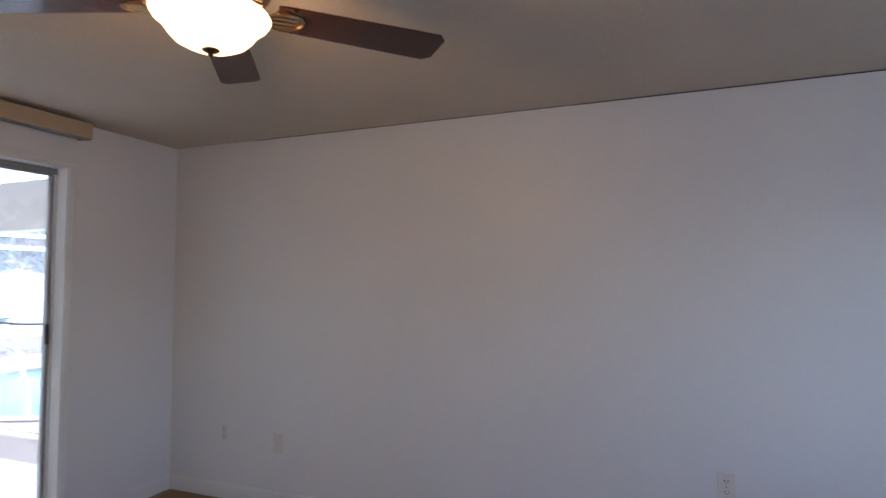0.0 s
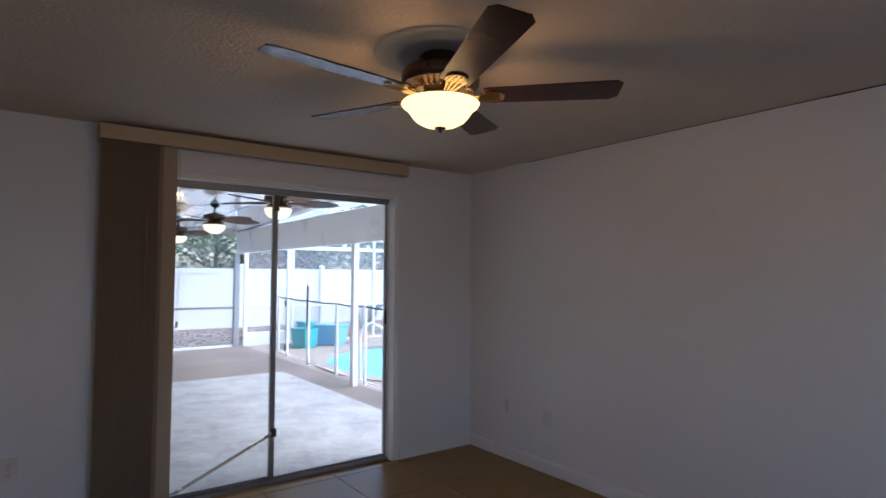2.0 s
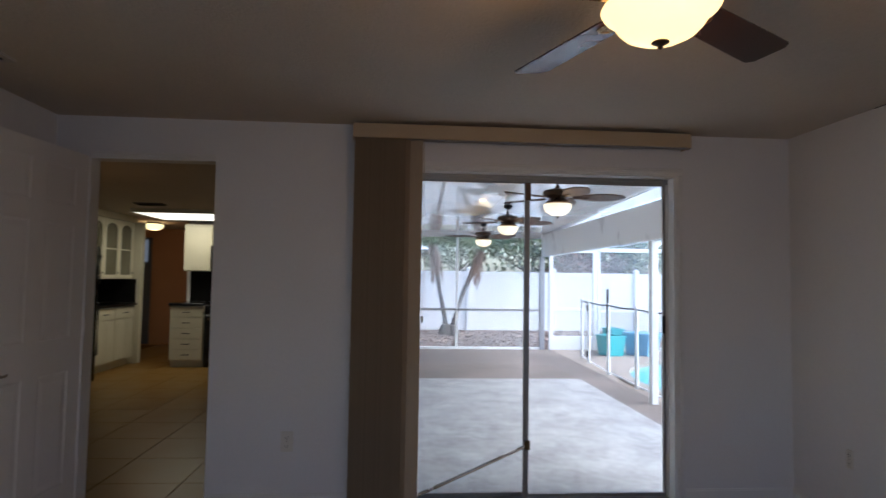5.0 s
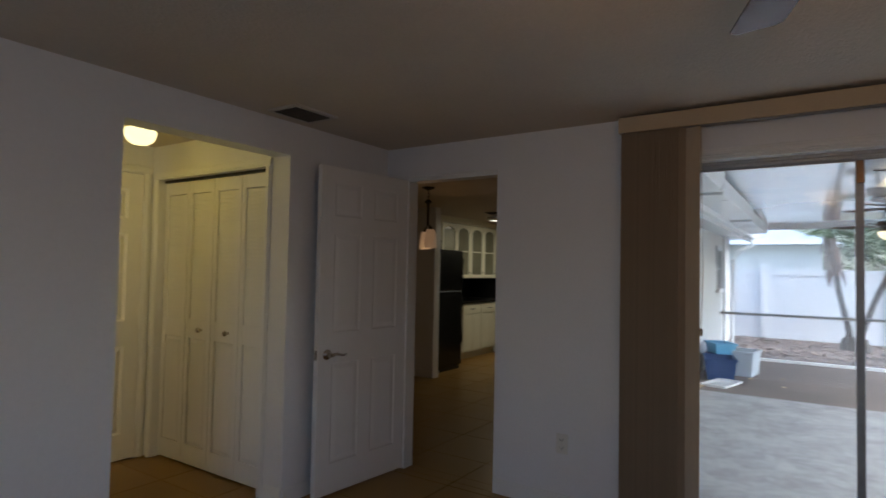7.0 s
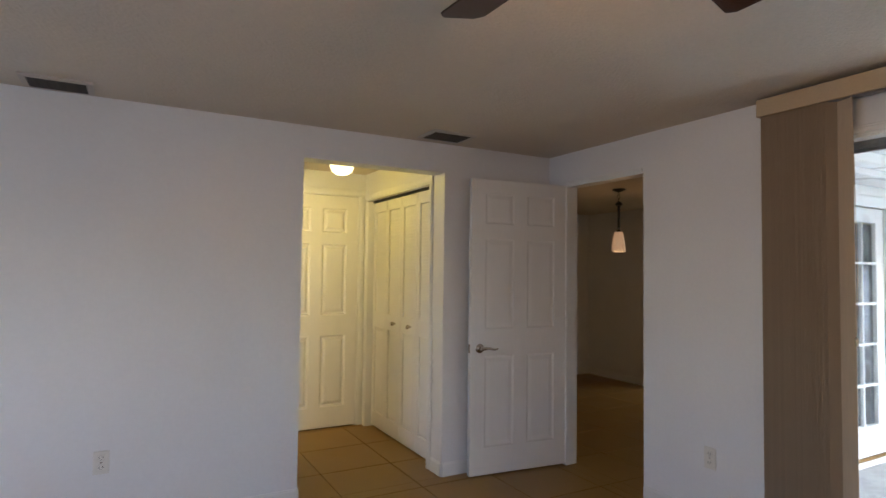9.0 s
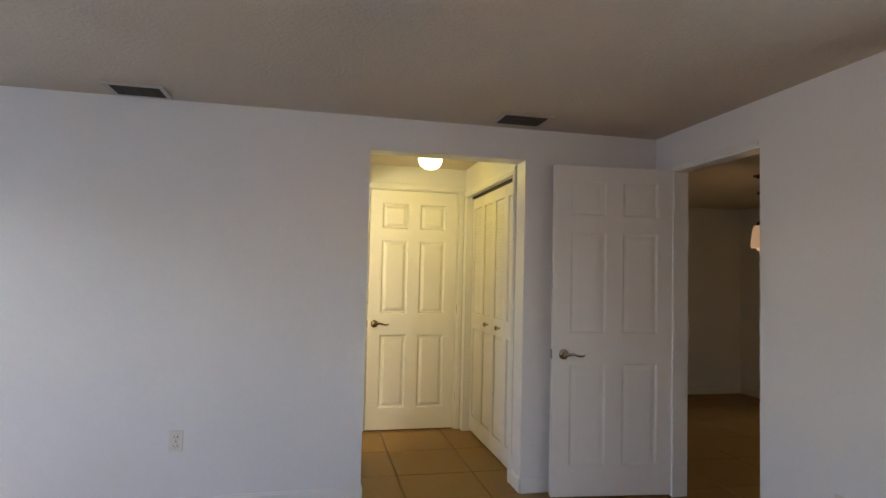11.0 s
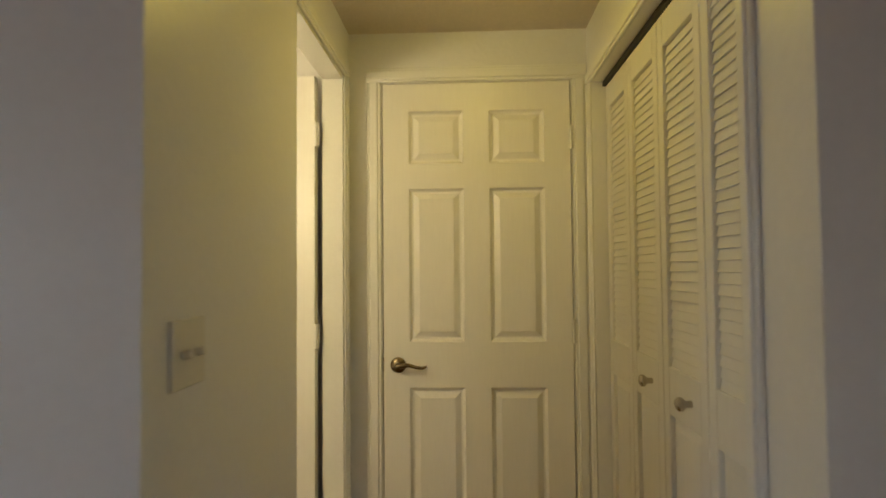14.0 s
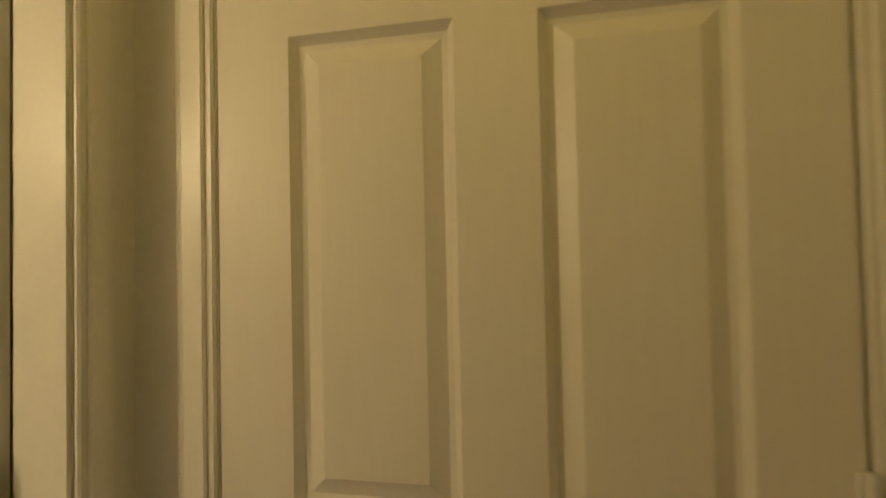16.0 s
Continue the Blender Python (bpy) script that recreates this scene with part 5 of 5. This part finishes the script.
def tree(x, y, h, r0, material, seed, label):
    t = thing("garden_tree", label, "tree", pose(x, y, -0.2), "trees behind the fence")
    r = random.Random(seed)
    trunk = M().tube([(0, 0, 0), (0.1, 0.05, h * 0.3), (0.0, 0.1, h * 0.6)], [0.16, 0.12, 0.07], 8)
    limbs = []
    for k in range(7):
        a, z = math.tau * k / 7 + r.uniform(-0.3, 0.3), h * r.uniform(0.3, 0.55)
        e = (r0 * 0.75 * math.cos(a), r0 * 0.75 * math.sin(a), z + h * r.uniform(0.1, 0.3))
        trunk.tube([(0.05, 0.05, z), (e[0] * 0.5, e[1] * 0.5, (z + e[2]) / 2 + 0.1), e], [0.06, 0.04, 0.015], 6)
        limbs.append(e)
    part("trunk", trunk, TRUNK, t, "", True)
    m = M()
    clumps = [(Vector(e) + Vector((r.uniform(-1, 1), r.uniform(-1, 1), r.uniform(-0.5, 0.9))) * r0 * 0.35, r0 * r.uniform(0.22, 0.42)) for e in limbs for _ in range(4)] + [(Vector((r.uniform(-0.4, 0.4) * r0, r.uniform(-0.4, 0.4) * r0, h * r.uniform(0.55, 0.95))), r0 * r.uniform(0.25, 0.45)) for _ in range(10)]
    for c, cr in clumps:
        for _ in range(70):
            d = Vector((r.gauss(0, 1), r.gauss(0, 1), r.gauss(0, 0.8)))
            p = c + d.normalized() * cr * r.uniform(0.5, 1.05)
            s = r.uniform(0.07, 0.14)
            m.add([(-s, 0, 0), (0, -s * 0.45, 0.01), (s, 0, 0), (0, s * 0.45, 0.01)], [(0, 1, 2, 3)], Matrix.Translation(p) @ Euler((r.uniform(-1, 1), r.uniform(-1, 1), r.uniform(0, 6.3))).to_matrix().to_4x4())
    part("crown", m, material, t, "leafy uneven crown")


for i, (x, y, h, r0, mt) in enumerate(((-36, -3.0, 6.0, 2.6, LEAF), (-25, 3.4, 4.4, 2.0, LEAF), (-20, 5.6, 4.6, 2.2, LEAF), (-18, 8.6, 3.7, 1.8, LEAF), (-21, 11.5, 5.0, 2.4, LEAF), (-18.2, 12.8, 3.9, 1.7, LEAFR), (-22, 16, 5.2, 2.6, LEAF), (-17.6, 6.9, 3.1, 1.0, LEAFR))):
    tree(x, y, h, r0, mt, 40 + i, "reddish leafy garden tree behind the fence" if mt is LEAFR else "green leafy tree behind the white fence")
nh = thing("neighbour_house", "white neighbouring house with pale roof", "house", pose(-27, -3.0, -0.2))
part("wall", M().box(-4, -7, 0, 4, 4.5, 2.7), STUCCO, nh)
part("roof", M().add([(-4.6, -7.6, 2.7), (4.6, -7.6, 2.7), (4.6, 5.1, 2.7), (-4.6, 5.1, 2.7), (0, -4, 4.1), (0, 1.6, 4.1)], [(0, 1, 4), (1, 2, 5, 4), (2, 3, 5), (3, 0, 4, 5), (0, 1, 2, 3)]), CLEARP, nh, "pale shingled roof")
cactus = M()
rr = random.Random(8)
for k in range(26):
    a, l = rr.uniform(0, math.tau), rr.uniform(0.5, 1.0)
    cactus.tube([(0.05 * math.cos(a), 0.05 * math.sin(a), 0), (l * 0.3 * math.cos(a), l * 0.3 * math.sin(a), l * 0.7), (l * 0.55 * math.cos(a), l * 0.55 * math.sin(a), l * 0.9)], [0.03, 0.025, 0.003], 5)
yu = solid("spiky_plant", cactus, FROND, "spiky dark garden plant by the pool screen", "plant")
yu.matrix_basis = pose(-11.6, 7.2, -0.115)

# ---- floor tiles ----
PITCH, TX, TY, JOINT = 0.515, -0.944, -2.10, 0.005
full = M().box(-(PITCH - JOINT) / 2, -(PITCH - JOINT) / 2, -0.013, (PITCH - JOINT) / 2, (PITCH - JOINT) / 2, 0.0, 0.0015).data("tile", TILE)
for x0, x1, y0, y1 in ((W + 0.002, E, S, N), (-1.764, -0.676, -2.66, S - 0.0005), (-10.39, W - 0.102, -3.748, -0.232), (W - 0.1005, W + 0.0005, -0.969, -0.269), (-2.4, -1.768, -2.75, S - 0.141), (-0.588, 1.19, -2.679, S - 0.141)):
    for i in range(math.floor((x0 - TX) / PITCH), math.ceil((x1 - TX) / PITCH)):
        for j in range(math.floor((y0 - TY) / PITCH), math.ceil((y1 - TY) / PITCH)):
            a, b = TX + i * PITCH + JOINT / 2, TX + (i + 1) * PITCH - JOINT / 2
            c, d = TY + j * PITCH + JOINT / 2, TY + (j + 1) * PITCH - JOINT / 2
            a2, b2, c2, d2 = max(a, x0), min(b, x1), max(c, y0), min(d, y1)
            if b2 - a2 < 0.012 or d2 - c2 < 0.012:
                continue
            if (a2, b2, c2, d2) == (a, b, c, d):
                part("tile", full, None, floor).matrix_basis = pose((a + b) / 2, (c + d) / 2, 0)
            else:
                part("tile", M().box(a2, c2, -0.013, b2, d2, 0.0, 0.0015), TILE, floor)
